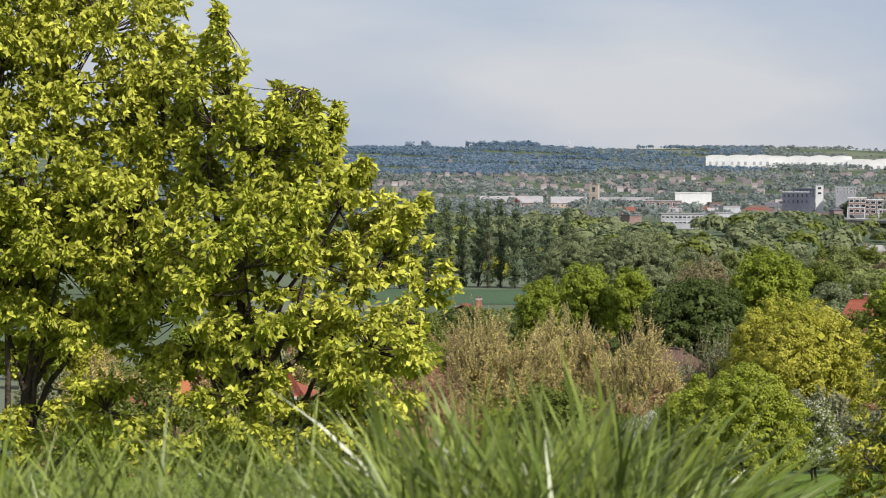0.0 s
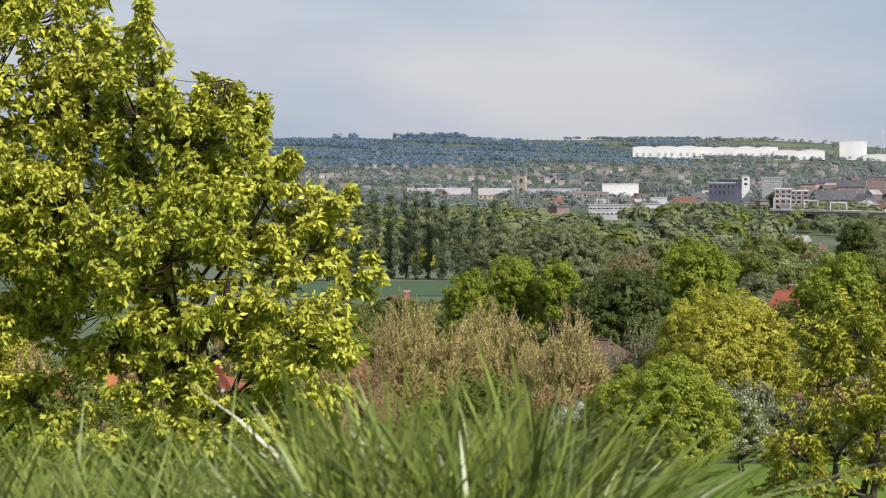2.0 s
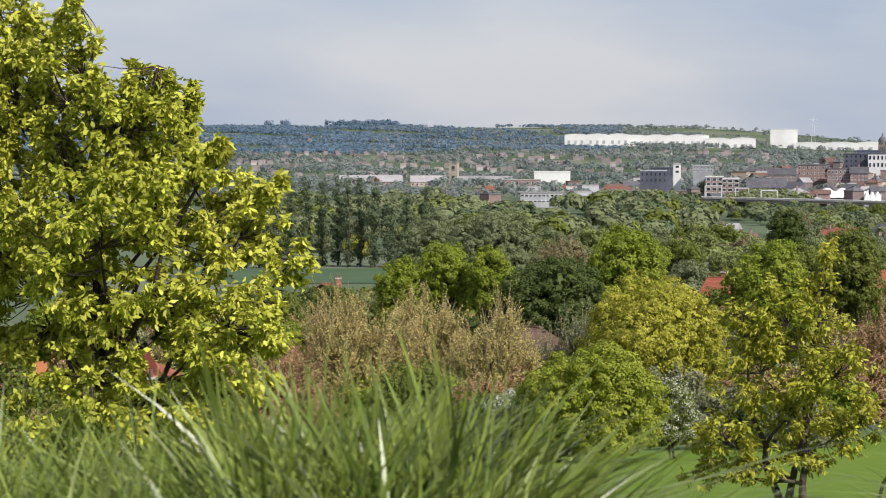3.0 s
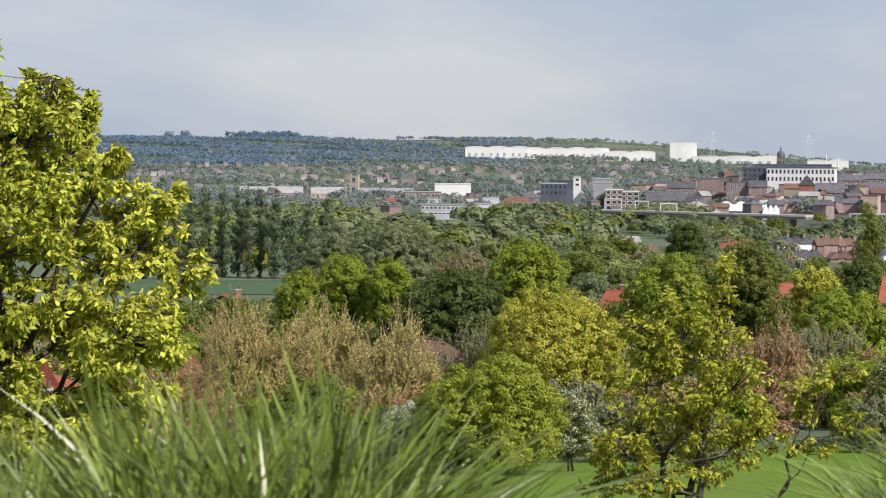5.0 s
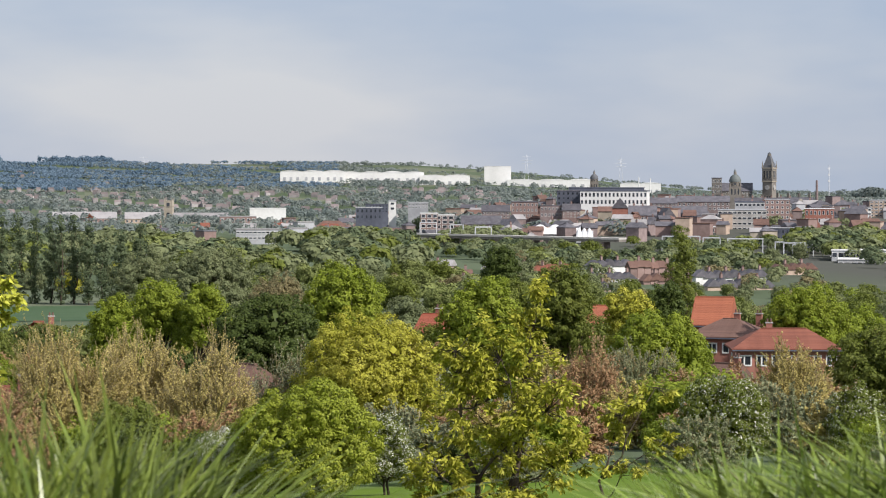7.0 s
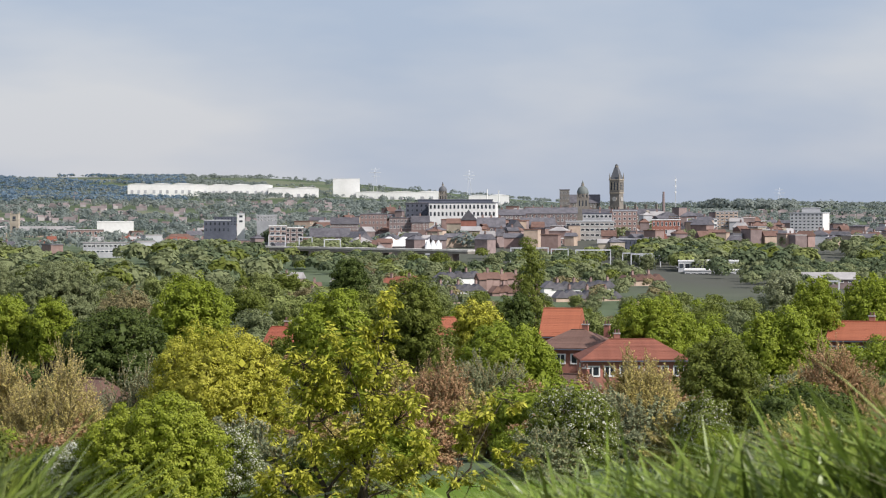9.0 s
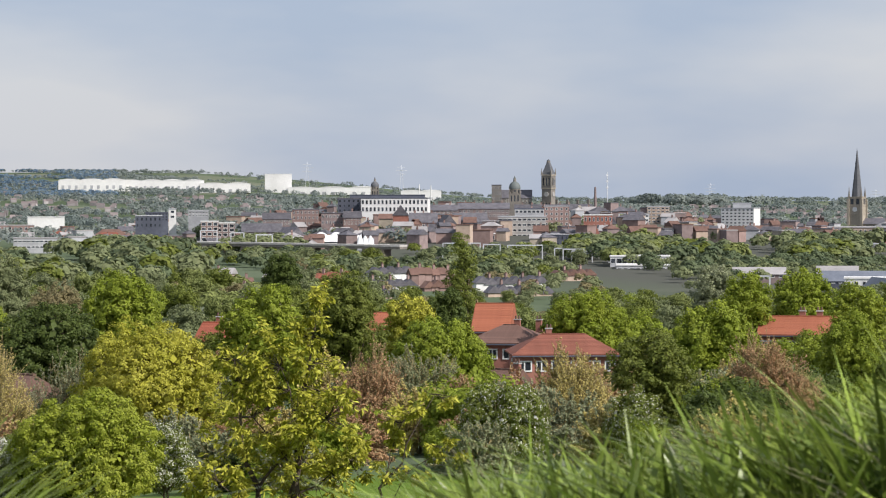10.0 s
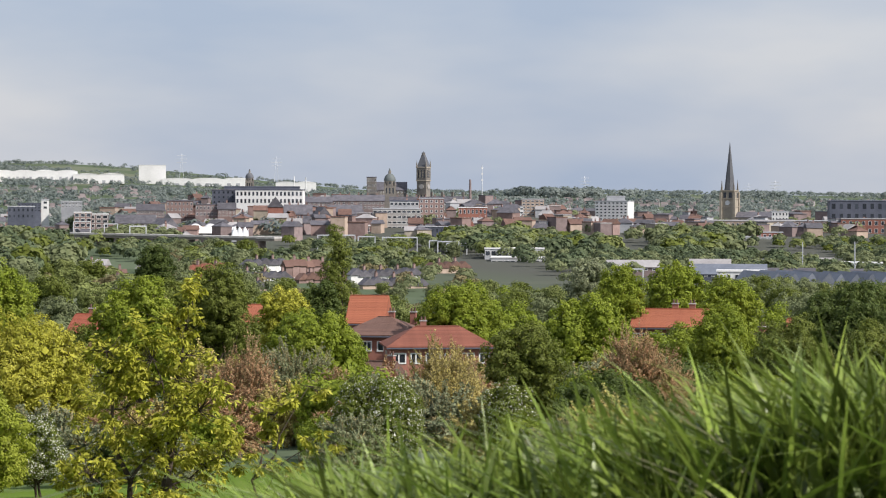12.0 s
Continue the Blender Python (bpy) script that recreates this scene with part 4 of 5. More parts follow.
    for i in range(chimneys):
        c = add_box("chimney", th, ((i + 0.5) / chimneys - 0.5) * wd * 0.9, 0, hw + rh * 0.6, 0.9, 0.7, rh * 0.4 + 1.2, "brick")
        for k in (-0.22, 0.22):
            pot = add_box("chimney_pot", c, k, 0, rh * 0.4 + 1.2, 0.25, 0.25, 0.5, "tile_dull")
    return th


def prism(name, n, r0, r1, z0, z1, mat, turn=0.0, smooth_faces=False):
    """A tapering n-sided drum; r1 = 0 makes a spire."""
    v, f = [], []
    for r, z in ((r0, z0), (max(r1, 0.05), z1)):
        for k in range(n):
            a = 2 * math.pi * (k + 0.5) / n + turn
            v.append((r * math.cos(a), r * math.sin(a), z))
    for k in range(n):
        j = (k + 1) % n
        f.append((k, j, n + j, n + k))
    f.append(tuple(range(n, 2 * n)))
    f.append(tuple(reversed(range(n))))
    return mesh_of(name, v, f, M[mat], smooth_faces)


def dome_mesh(name, r, h, z0, mat, n=14, rings=7):
    v, f = [], []
    for i in range(rings + 1):
        a = math.pi / 2 * i / rings
        for k in range(n):
            b = 2 * math.pi * k / n
            v.append((r * math.cos(a) * math.cos(b) + 0.01 * math.cos(b), r * math.cos(a) * math.sin(b) + 0.01 * math.sin(b), z0 + h * math.sin(a)))
    for i in range(rings):
        for k in range(n):
            j = (k + 1) % n
            f.append((i * n + k, i * n + j, (i + 1) * n + j, (i + 1) * n + k))
    return mesh_of(name, v, f, M[mat], True)


SQ = math.sqrt(2) / 2


# ---------------------------------------------------------------- landmarks
def cathedral(d, bearing, w, el_top, el_foot, el_parapet):
    """A stone west tower with pinnacles under a tall crocketed spire, and a long low nave behind."""
    base = site(bearing, d)
    base.z = rise(el_foot, d) - 12
    H = rise(el_top, d) - base.z
    P = rise(el_parapet, d) - base.z
    half = d * radians(w) / 2
    th = empty("cathedral", base, "sandstone cathedral tower with a tall slender spire", "church", turn=-radians(bearing + 18))
    part("tower", box_mesh("tower", 2 * half, 2 * half, P, M["stone"]), th)
    part("spire", prism("spire", 8, half * 0.78, 0, P, H, "spire_lead"), th, "dark stone spire")
    for z in (0.62, 0.8, 0.985):
        add_box("string_course", th, 0, 0, P * z, 2 * half + 0.7, 2 * half + 0.7, 0.7, "stone")
    for sx in (-1, 1):
        for sy in (-1, 1):
            part("pinnacle", prism("pinnacle", 4, 0.9, 0, P, P + 7.5, "stone_dark"), th).location = (sx * (half - 0.5), sy * (half - 0.5), 0)
            add_box("buttress", th, sx * half, sy * half, 0, 1.7, 1.7, P * 0.96, "stone")
    for x in (-0.42, 0.42):
        for side, y in ((0, -half), (math.pi / 2, half)):
            wd = add_window(th, x * half if side == 0 else half, y if side == 0 else x * half, P * 0.83, half * 0.5, P * 0.13, "stone_dark", side)
    clock = part("clock", prism("clock", 16, 1.7, 1.7, 0, 0.25, "white"), th, "round clock face")
    clock.matrix_basis = Matrix.Translation((0, -half, P * 0.72)) @ Matrix.Rotation(math.pi / 2, 4, "X")
    nave = part("nave", box_mesh("nave", 46, 18, 12, M["stone"]), th)
    nave.location = (23 + half, 4, 0)
    part("nave_roof", gable_mesh("nave_roof", 46, 18, 4, 12, M["slate"]), th).location = (23 + half, 4, 0)
    for i in range(8):
        add_window(th, half + 4 + i * 5.4, -5, 7, 2.4, 4, "stone_dark")


cathedral(1800, 23.74, 0.31, 1.07, -0.62, -0.02)


def clock_tower(d, bearing, w, el_top, el_foot, el_eave):
    """The town hall: a tall square clock tower under a steep pyramid roof, over a gabled stone hall."""
    base = site(bearing, d)
    base.z = rise(el_foot, d) - 14
    H, E = rise(el_top, d) - base.z, rise(el_eave, d) - base.z
    half = d * radians(w) / 2
    th = empty("town_hall", base, "blackened stone town hall with a pyramid-roofed clock tower", "town hall", turn=-radians(bearing + 24))
    part("tower", box_mesh("tower", 2 * half, 2 * half, E - 9, M["stone_dark"]), th)
    part("belfry", box_mesh("belfry", 2 * half + 0.4, 2 * half + 0.4, 9, M["stone_dark"], E - 9), th, "arcaded belfry stage")
    part("tower_roof", prism("tower_roof", 4, (half + 0.1) * 1.414, 1.5, E, E + (H - E) * 0.78, "spire_lead"), th, "steep dark pyramid roof")
    part("lantern", prism("lantern", 6, 1.4, 1.2, E + (H - E) * 0.76, E + (H - E) * 0.88, "stone_dark"), th)
    part("finial", prism("finial", 6, 1.4, 0, E + (H - E) * 0.88, H, "spire_lead"), th)
    add_box("cornice", th, 0, 0, E - 9.6, 2 * half + 0.9, 2 * half + 0.9, 0.7, "stone")
    add_box("cornice", th, 0, 0, E - 0.4, 2 * half + 1.0, 2 * half + 1.0, 0.7, "stone")
    for sx in (-1, 1):
        for sy in (-1, 1):
            part("turret", prism("turret", 6, 0.7, 0, E, E + 5, "stone_dark"), th).location = (sx * half, sy * half, 0)
    for turn, at in ((0, (0, -half, E - 13.5)), (math.pi / 2, (half, 0, E - 13.5))):
        c = part("clock", prism("clock", 18, 1.6, 1.6, 0, 0.5, "concrete"), th, "pale round clock face")
        c.matrix_basis = Matrix.Translation(at) @ Matrix.Rotation(turn, 4, "Z") @ Matrix.Rotation(math.pi / 2, 4, "X")
        for x in (-1, 0, 1):
            px, py = (x * half * 0.62, -half - 0.22) if turn == 0 else (half + 0.22, x * half * 0.62)
            add_window(th, px, py, E - 7.6, half * 0.42, 6, "stone", turn)
    for x in (-1, 0, 1):
        add_window(th, x * half * 0.6, -half, E - 26, half * 0.3, 7, "stone")
    top = rise(-0.16, d) - base.z - 5
    part("hall", box_mesh("hall", 34, 18, top, M["stone"]), th).location = (10, 12, 0)
    part("hall_roof", gable_mesh("hall_roof", 34, 18, 5, top, M["slate"]), th).location = (10, 12, 0)
    for i in range(4):
        g = part("gablet", gable_mesh("gablet", 5, 4.4, 4, top, M["stone_dark"], 0.1), th)
        g.matrix_basis = Matrix.Translation((-2 + i * 8, 3, 0)) @ Matrix.Rotation(math.pi / 2, 4, "Z")
        for k in range(2):
            add_window(th, -2 + i * 8 + k * 3 - 1.5, 3 - 0.02, top - 5, 1.6, 3.4, "stone")
        add_box("chimney", th, 1 + i * 8, 12, top + 3, 1.6, 1.2, 5, "stone_dark")


clock_tower(1780, 16.87, 0.23, 0.85, -0.22, 0.49)


def dome_tower(name, d, bearing, w, el_top, el_foot, mat, dome_mat, label, drum=0.55, block_w=0.0):
    base = site(bearing, d)
    base.z = rise(el_foot, d) - 10
    H = rise(el_top, d) - base.z
    F = rise(el_foot, d) - base.z
    r = d * radians(w) / 2
    th = empty(name, base, label, "tower", turn=-radians(bearing))
    S = H - F
    part("shaft", box_mesh("shaft", 2 * r, 2 * r, F + S * 0.4, M[mat]), th)
    part("drum", prism("drum", 8, r * 1.02, r * 0.98, F + S * 0.4, F + S * drum, mat), th)
    part("dome", dome_mesh("dome", r * 1.0, S * 0.26, F + S * drum, dome_mat), th, "weathered metal dome")
    part("lantern", prism("lantern", 8, r * 0.28, r * 0.24, F + S * (drum + 0.24), F + S * (drum + 0.35), mat), th)
    part("finial", prism("finial", 6, r * 0.25, 0, F + S * (drum + 0.35), H, dome_mat), th)
    for sx in (-1, 1):
        for sy in (-1, 1):
            part("corner_turret", prism("corner_turret", 6, r * 0.2, 0, F + S * 0.4, F + S * 0.6, mat), th).location = (sx * r * 0.85, sy * r * 0.85, 0)
    for x in (-0.5, 0, 0.5):
        add_window(th, x * r * 1.1, -r, F + S * 0.12, r * 0.35, S * 0.22, "stone")
    for k in range(3):
        a = -math.pi / 2 + (k - 1) * math.pi / 4
        add_window(th, r * 0.95 * math.cos(a), r * 0.95 * math.sin(a), F + S * 0.43, r * 0.4, S * 0.1, "stone", a + math.pi / 2)


dome_tower("county_hall", 1760, 16.11, 0.27, 0.48, -0.19, "stone_dark", "copper_green", "stone county hall with a domed lantern tower")
dome_tower("clock_turret", 1650, 12.96, 0.19, 0.45, -0.02, "stone_dark", "spire_lead", "dark domed stone turret")
block("county_offices", 1775, 15.7, 0.22, 0.26, -0.22, "grey stone county office block", "stone_dark", storeys=4, bays=4)
block("county_offices", 1790, 16.14, 0.70, 0.16, -0.22, "grey stone county hall wing", "stone_dark", "gable", storeys=3, bays=9, cap=6)


def chapel_tower(d, bearing, w, el_top, el_foot):
    base = site(bearing, d)
    base.z = min(base.z, rise(el_foot, d)) - 1
    H = rise(el_top, d) - base.z
    wd = d * radians(w)
    th = empty("church_tower", base, "pale square stone church tower", "church", turn=-radians(bearing + 12))
    part("tower", box_mesh("tower", wd, wd, H - 1.4, M["stone"]), th)
    for sx in (-1, 1):
        for sy in (-1, 1):
            part("pinnacle", prism("pinnacle", 4, 0.5, 0, H - 1.4, H + 0.8, "stone"), th).location = (sx * wd * 0.44, sy * wd * 0.44, 0)
    for z in (0.75, 0.99):
        add_box("string_course", th, 0, 0, (H - 1.4) * z, wd + 0.3, wd + 0.3, 0.3, "stone")
    add_window(th, 0, -wd / 2, H - 6.5, wd * 0.4, 3.6, "stone_dark")
    add_window(th, 0, -wd / 2, H - 14, wd * 0.4, 3.6, "stone_dark")


chapel_tower(1930, 3.41, 0.19, -0.21, -0.65)

# ---------------------------------------------------------------- far sheds and hills


def warehouse(d, bearing, w, el_top, el_foot, spans, label, wall="white", group="warehouses"):
    """A huge distribution shed: white cladding, rows of loading doors, a low barrel roof in spans."""
    base = site(bearing, d)
    foot = rise(el_foot, d) - 2
    base.z = min(base.z, foot)
    wd, top = d * radians(w), rise(el_top, d) - base.z
    th = empty("warehouse", base, label, "warehouse", group, -radians(bearing))
    part("wall", box_mesh("wall", wd, 90, top - 1.8, M[wall]), th)
    for i in range(spans):
        sw = wd / spans
        v, f = [], []
        for k in range(9):
            a = k / 8
            z = top - 1.8 + 1.8 * math.sin(math.pi * a) ** 0.8 * (0.75 + 0.25 * ((i * 7) % 3) / 2)
            v += [((i + a) * sw - wd / 2, -45.3, z), ((i + a) * sw - wd / 2, 45.3, z)]
        f = [(2 * k, 2 * k + 2, 2 * k + 3, 2 * k + 1) for k in range(8)] + [tuple(2 * k for k in range(9))[::-1]]
        part("roof_span", mesh_of("roof_span", v, f, M[wall]), th)
        for j in range(3):
            add_box("loading_door", th, (i + 0.2 + 0.3 * j) * sw - wd / 2, -45.1, max(0.0, top - 14), sw * 0.12, 0.4, 4.5, "grey")


warehouse(3500, 6.63, 1.45, 0.43, 0.21, 3, "huge white distribution warehouse on the hillside")
warehouse(3560, 8.19, 1.86, 0.41, 0.21, 4, "huge white distribution warehouse on the hillside")
warehouse(3500, 9.60, 1.12, 0.34, 0.19, 2, "long low white warehouse on the hillside")
warehouse(3700, 12.02, 2.02, 0.245, 0.22, 3, "long low white warehouse on the skyline")
warehouse(3300, 14.0, 0.9, 0.17, 0.06, 2, "low white shed behind the town")
block("high_store", 3700, 10.79, 0.6, 0.52, 0.29, "tall white windowless storage block", "white", roof_mat="white", depth=40, turn=0, category="warehouse")

# ---------------------------------------------------------------- the town centre
block("office", 1560, 13.43, 1.50, -0.03, -0.35, "modern office with a white window grid", "white", roof_mat="cladding", storeys=2, bays=17, win=(0.62, 0.6), turn=4)
block("office", 1575, 12.43, 0.61, -0.03, -0.35, "dark clad office wing", "cladding", storeys=3, bays=6, frame_mat="cladding")
block("office", 1590, 13.24, 1.68, 0.04, -0.10, "dark rooftop storey", "cladding", roof_mat="cladding", depth=12)
block("brick_hall", 1480, 13.54, 0.50, -0.18, -0.90, "red brick hall with a steep gable", "brick_red", "gable", "slate", 3, 4, cap=6, turn=90)
block("terrace", 1500, 14.05, 0.62, -0.35, -0.93, "terracotta brick town building", "brick", "gable", "slate", 3, 7, cap=6, chimneys=3)
block("chapel", 1470, 14.57, 0.39, -0.40, -0.83, "white gabled chapel front", "white", "gable", "slate", 2, 3, cap=6, turn=70)
block("terrace", 1520, 15.10, 0.76, -0.35, -0.83, "brown brick town terrace", "brick_dark", "gable", "slate", 3, 8, cap=6, chimneys=4)
block("terrace", 1450, 15.16, 1.02, -0.83, -1.15, "red brick row with pale windows", "brick", "flat", "white", 2, 12)
block("office", 1500, 16.27, 1.08, -0.45, -0.93, "grey concrete office with window bands", "concrete", "flat", "grey", 4, 10, win=(0.85, 0.45))
block("office", 1530, 16.44, 0.66, -0.27, -0.52, "glazed upper office floors", "grey", "flat", "cladding", 2, 7, win=(0.8, 0.5))
block("office_tower", 1510, 17.05, 0.56, -0.22, -0.89, "brown brick office tower", "brick", "flat", "grey", 6, 5, win=(0.5, 0.5))
block("shop", 1500, 17.98, 0.64, -0.42, -0.76, "red brick shop building", "brick_red", "flat", "white", 2, 7)
block("terrace", 1640, 15.41, 1.15, -0.13, -0.47, "long dark roofed town terrace", "brick_dark", "gable", "slate", 2, 12, depth=11, cap=4, chimneys=5)
block("terrace", 1680, 14.56, 0.81, -0.17, -0.39, "dark roofed town terrace", "brick_dark", "gable", "slate", 2, 8, depth=10, cap=4, chimneys=4)
block("terrace", 1720, 16.81, 1.40, -0.17, -0.47, "stone town terrace below the tower", "stone_dark", "gable", "slate", 3, 14, depth=12, cap=4, chimneys=6)
block("flats", 1700, 21.17, 0.76, -0.27, -0.77, "white eight-storey block of flats", "white", "flat", "grey", 7, 8, depth=14, turn=18, win=(0.62, 0.55), category="flats")
block("plant_room", 1704, 21.20, 0.41, -0.16, -0.29, "small rooftop plant room", "grey", roof_mat="grey", depth=8)
block("flats", 1720, 19.33, 0.50, -0.23, -0.67, "pale brick block of flats", "brick_pale", "flat", "grey", 6, 5, depth=14, win=(0.7, 0.5), category="flats")
block("office", 1690, 18.80, 0.64, -0.39, -0.67, "low white banded office", "white", "flat", "grey", 3, 8, win=(0.8, 0.5))
block("office", 1640, 15.62, 0.28, -0.47, -0.86, "grey stone corner building", "stone_dark", "hip", "slate", 3, 3, cap=6)
block("office", 1400, 18.21, 2.16, -0.93, -1.23, "long dark glass office by the railway", "cladding", "flat", "cladding", 2, 20, win=(0.7, 0.5), frame_mat="cladding")
block("office", 1380, 17.13, 0.76, -0.85, -1.15, "dark flat-roofed office", "cladding", "flat", "grey", 2, 8, frame_mat="cladding")
block("office", 1420, 18.82, 1.08, -1.08, -1.33, "red brick office by the railway", "brick", "flat", "cladding", 2, 10)
# brick ranges and sheds west of the centre
block("mill", 1480, 10.75, 0.62, -0.34, -0.64, "brown brick range under a slate roof", "brick_dark", "gable", "slate", 2, 8, cap=4, chimneys=2)
block("mill", 1490, 11.4, 0.6, -0.28, -0.64, "flat-roofed brick block", "brick", "flat", "slate", 3, 7, win=(0.45, 0.5))
block("mill", 1475, 12.0, 0.5, -0.36, -0.63, "dark brick range with even windows", "brick_dark", "flat", "slate", 2, 6, win=(0.5, 0.5))
block("mill", 1470, 12.45, 0.4, -0.31, -0.63, "narrow brick range with a slate roof", "brick", "gable", "slate", 3, 5, cap=4, win=(0.5, 0.5), chimneys=1)
block("shop", 1400, 11.06, 0.53, -0.66, -0.93, "white gabled house by the line", "white", "gable", "slate", 2, 3, cap=5, turn=55)
block("shop", 1420, 10.42, 0.89, -0.58, -0.90, "dark brick works", "brick_dark", "gable", "slate", 2, 6, cap=5)
block("apartments", 1380, 9.25, 0.39, -0.54, -0.98, "brick apartments in white frames", "brick", "flat", "white", 4, 3, win=(0.75, 0.7), category="flats")
block("apartments", 1390, 9.60, 0.43, -0.58, -0.98, "brick apartments with white balconies", "brick_dark", "flat", "white", 4, 3, win=(0.75, 0.7), category="flats")
block("office", 1490, 8.07, 0.5, -0.34, -0.52, "slate-blue office block", "cladding", "flat", "cladding", 3, 7, depth=9, frame_mat="cladding")
block("office", 1492, 8.42, 0.17, -0.26, -0.48, "white stair tower", "white", "flat", "grey", 2, 1)
block("office", 1480, 9.0, 0.45, -0.3, -0.43, "white and grey office", "grey", "flat", "grey", 2, 6)
block("office", 1400, 7.89, 0.59, -0.41, -0.68, "dark clad depot", "cladding", "flat", "grey", 2, 6, frame_mat="cladding")


def marquee(d, bearing, w, el_top, el_foot, label):
    """A white membrane roof in humps."""
    base = site(bearing, d)
    base.z = min(base.z, rise(el_foot, d) - 1)
    wd, top, low = d * radians(w), rise(el_top, d) - base.z, rise(el_foot, d) - base.z
    th = empty("tent_roof", base, label, "tent", turn=-radians(bearing))
    n = 24
    v, f = [], []
    for i in range(n + 1):
        for j in range(9):
            a, b = i / n, j / 8
            z = low + (top - low) * (math.sin(math.pi * b) ** 0.7) * (0.55 + 0.45 * abs(math.sin(3.2 * math.pi * a)))
            v.append(((a - 0.5) * wd, (b - 0.5) * 26, z))
    for i in range(n):
        for j in range(8):
            f.append((i * 9 + j, (i + 1) * 9 + j, (i + 1) * 9 + j + 1, i * 9 + j + 1))
    part("membrane", mesh_of("membrane", v, f, M["white"], True), th)
    part("wall", box_mesh("wall", wd, 24, low, M["grey"]), th)


marquee(1360, 12.12, 1.08, -0.78, -0.99, "white humped membrane roof")
marquee(1330, 12.75, 0.38, -0.86, -1.06, "white tent roof by the railway")

# west of the poplars
block("school", 1900, 1.54, 1.40, -0.50, -0.76, "long low school with a pale roof", "brick", "gable", "roof_grey", 1, 14, cap=5)
block("school", 1910, 2.83, 0.79, -0.51, -0.75, "low hall with a pale roof", "brick_pale", "gable", "roof_grey", 1, 8, cap=5)
block("school", 1920, 4.12, 1.21, -0.52, -0.74, "low hall with a pale roof", "brick_pale", "gable", "roof_grey", 1, 10, cap=5)
block("school_porch", 1890, 1.65, 0.20, -0.53, -0.73, "red brick cross gable", "brick_red", "gable", "tile_brown", 1, 2, cap=4, turn=90, depth=6)
block("depot", 1350, 5.38, 0.95, -0.9, -1.15, "grey banded depot with a pale roof", "grey", "flat", "roof_grey", 2, 10, win=(0.85, 0.4))
block("depot", 1900, 5.62, 0.81, -0.43, -0.63, "white flat depot", "white", "flat", "white")
block("depot", 1700, 4.95, 0.81, -0.61, -0.92, "grey and brick depot", "brick", "flat", "roof_grey", 2, 7)
block("depot", 1600, 6.44, 0.64, -0.73, -0.99, "slate-roofed works", "brick_dark", "hip", "slate", 1, 5, cap=4)
block("depot", 1610, 7.05, 0.83, -0.70, -0.98, "round-roofed brown hall", "brick_dark", "hip", "tile_dull", 1, 5, cap=5)
block("house", 1000, 5.15, 0.23, -1.41, -1.78, "white rendered house with a slate roof among trees", "white", "gable", "slate", 2, 2, cap=2.6, category="house")
block("house", 1010, 3.18, 0.60, -1.49, -1.79, "long flat pale roof between trees", "white", "flat", "roof_grey", 1, 4, category="house")
# east of the centre
block("market_hall", 1560, 23.87, 2.64, -0.70, -1.00, "long pale brick shopping hall", "brick_pale", "flat", "roof_grey", 2, 26, win=(0.5, 0.5))
block("market_hall", 1480, 23.06, 0.64, -0.71, -0.97, "gabled brick works", "brick", "gable", "slate", 1, 5, cap=5)
block("apartments", 1380, 24.48, 0.76, -1.07, -1.47, "white framed flats on red brick", "white", "flat", "grey", 3, 6, win=(0.7, 0.7), category="flats")
block("apartments", 1385, 24.64, 0.57, -0.96, -1.11, "red brick upper flats", "brick_red", "flat", "grey", 1, 5, category="flats")
block("house", 1390, 25.00, 0.24, -1.16, -1.46, "white flat-roofed house", "white", "flat", "grey", 2, 2)
block("house", 1300, 25.86, 0.45, -1.36, -1.63, "white rendered pair of houses", "white", "hip", "grey", 2, 4, cap=3, category="house")
block("mill", 1700, 26.77, 1.68, -0.25, -0.70, "long dark blue-grey retail shed", "cladding", "flat", "cladding", 2, 10, turn=-4, frame_mat="cladding")
block("mill", 1600, 25.54, 0.89, -0.70, -0.96, "mixed brick town block", "brick", "flat", "grey", 2, 9)
block("mill", 1560, 26.91, 1.40, -0.65, -0.99, "red brick town block", "brick_red", "flat", "roof_grey", 2, 10)
block("office", 1640, 24.86, 0.37, -0.49, -0.71, "white small office", "white", "flat", "grey", 2, 5)


def infill(n, b0, b1, d0, d1, h0, h1, walls, roofs):
    """Plain town buildings in the rows between the named ones."""
    for i in range(n):
        b, d = rs.uniform(b0, b1), rs.uniform(d0, d1)
        h = rs.uniform(h0, h1)
        w = rs.uniform(5, 11)
        g = site(b, d).z
        top = math.degrees(math.atan((g + h - EYE_Z) / d))
        wall, roof = walls[rs.randint(len(walls))], roofs[rs.randint(len(roofs))]
        kind = ("gable", "gable", "hip", "flat")[rs.randint(4)]
        words = {"brick": "brown brick", "brick_red": "red brick", "brick_pale": "pale brick", "brick_dark": "dark brick", "white": "white rendered", "stone": "sandstone", "grey": "grey clad"}[wall]
        block("town_building", d, b, math.degrees(w / d), top, -9, words + " town building under a " + {"gable": "pitched", "hip": "hipped", "flat": "flat"}[kind] + " roof", wall, kind, roof, 2, 2, depth=rs.uniform(7, 12), turn=rs.uniform(-35, 35), chimneys=(rs.randint(0, 2) if kind != "flat" else 0), group="town buildings")


TOWN = ("brick", "brick", "brick_dark", "brick_pale", "brick_dark", "brick_pale", "stone", "grey")
infill(22, 12.3, 14.7, 1495, 1545, 9.5, 12.5, TOWN, ("slate", "tile_dull", "tile_dull"))
infill(180, 11, 20.5, 1340, 1880, 6, 10.5, TOWN, ("slate", "slate", "tile_dull", "slate", "roof_grey", "tile_dull"))
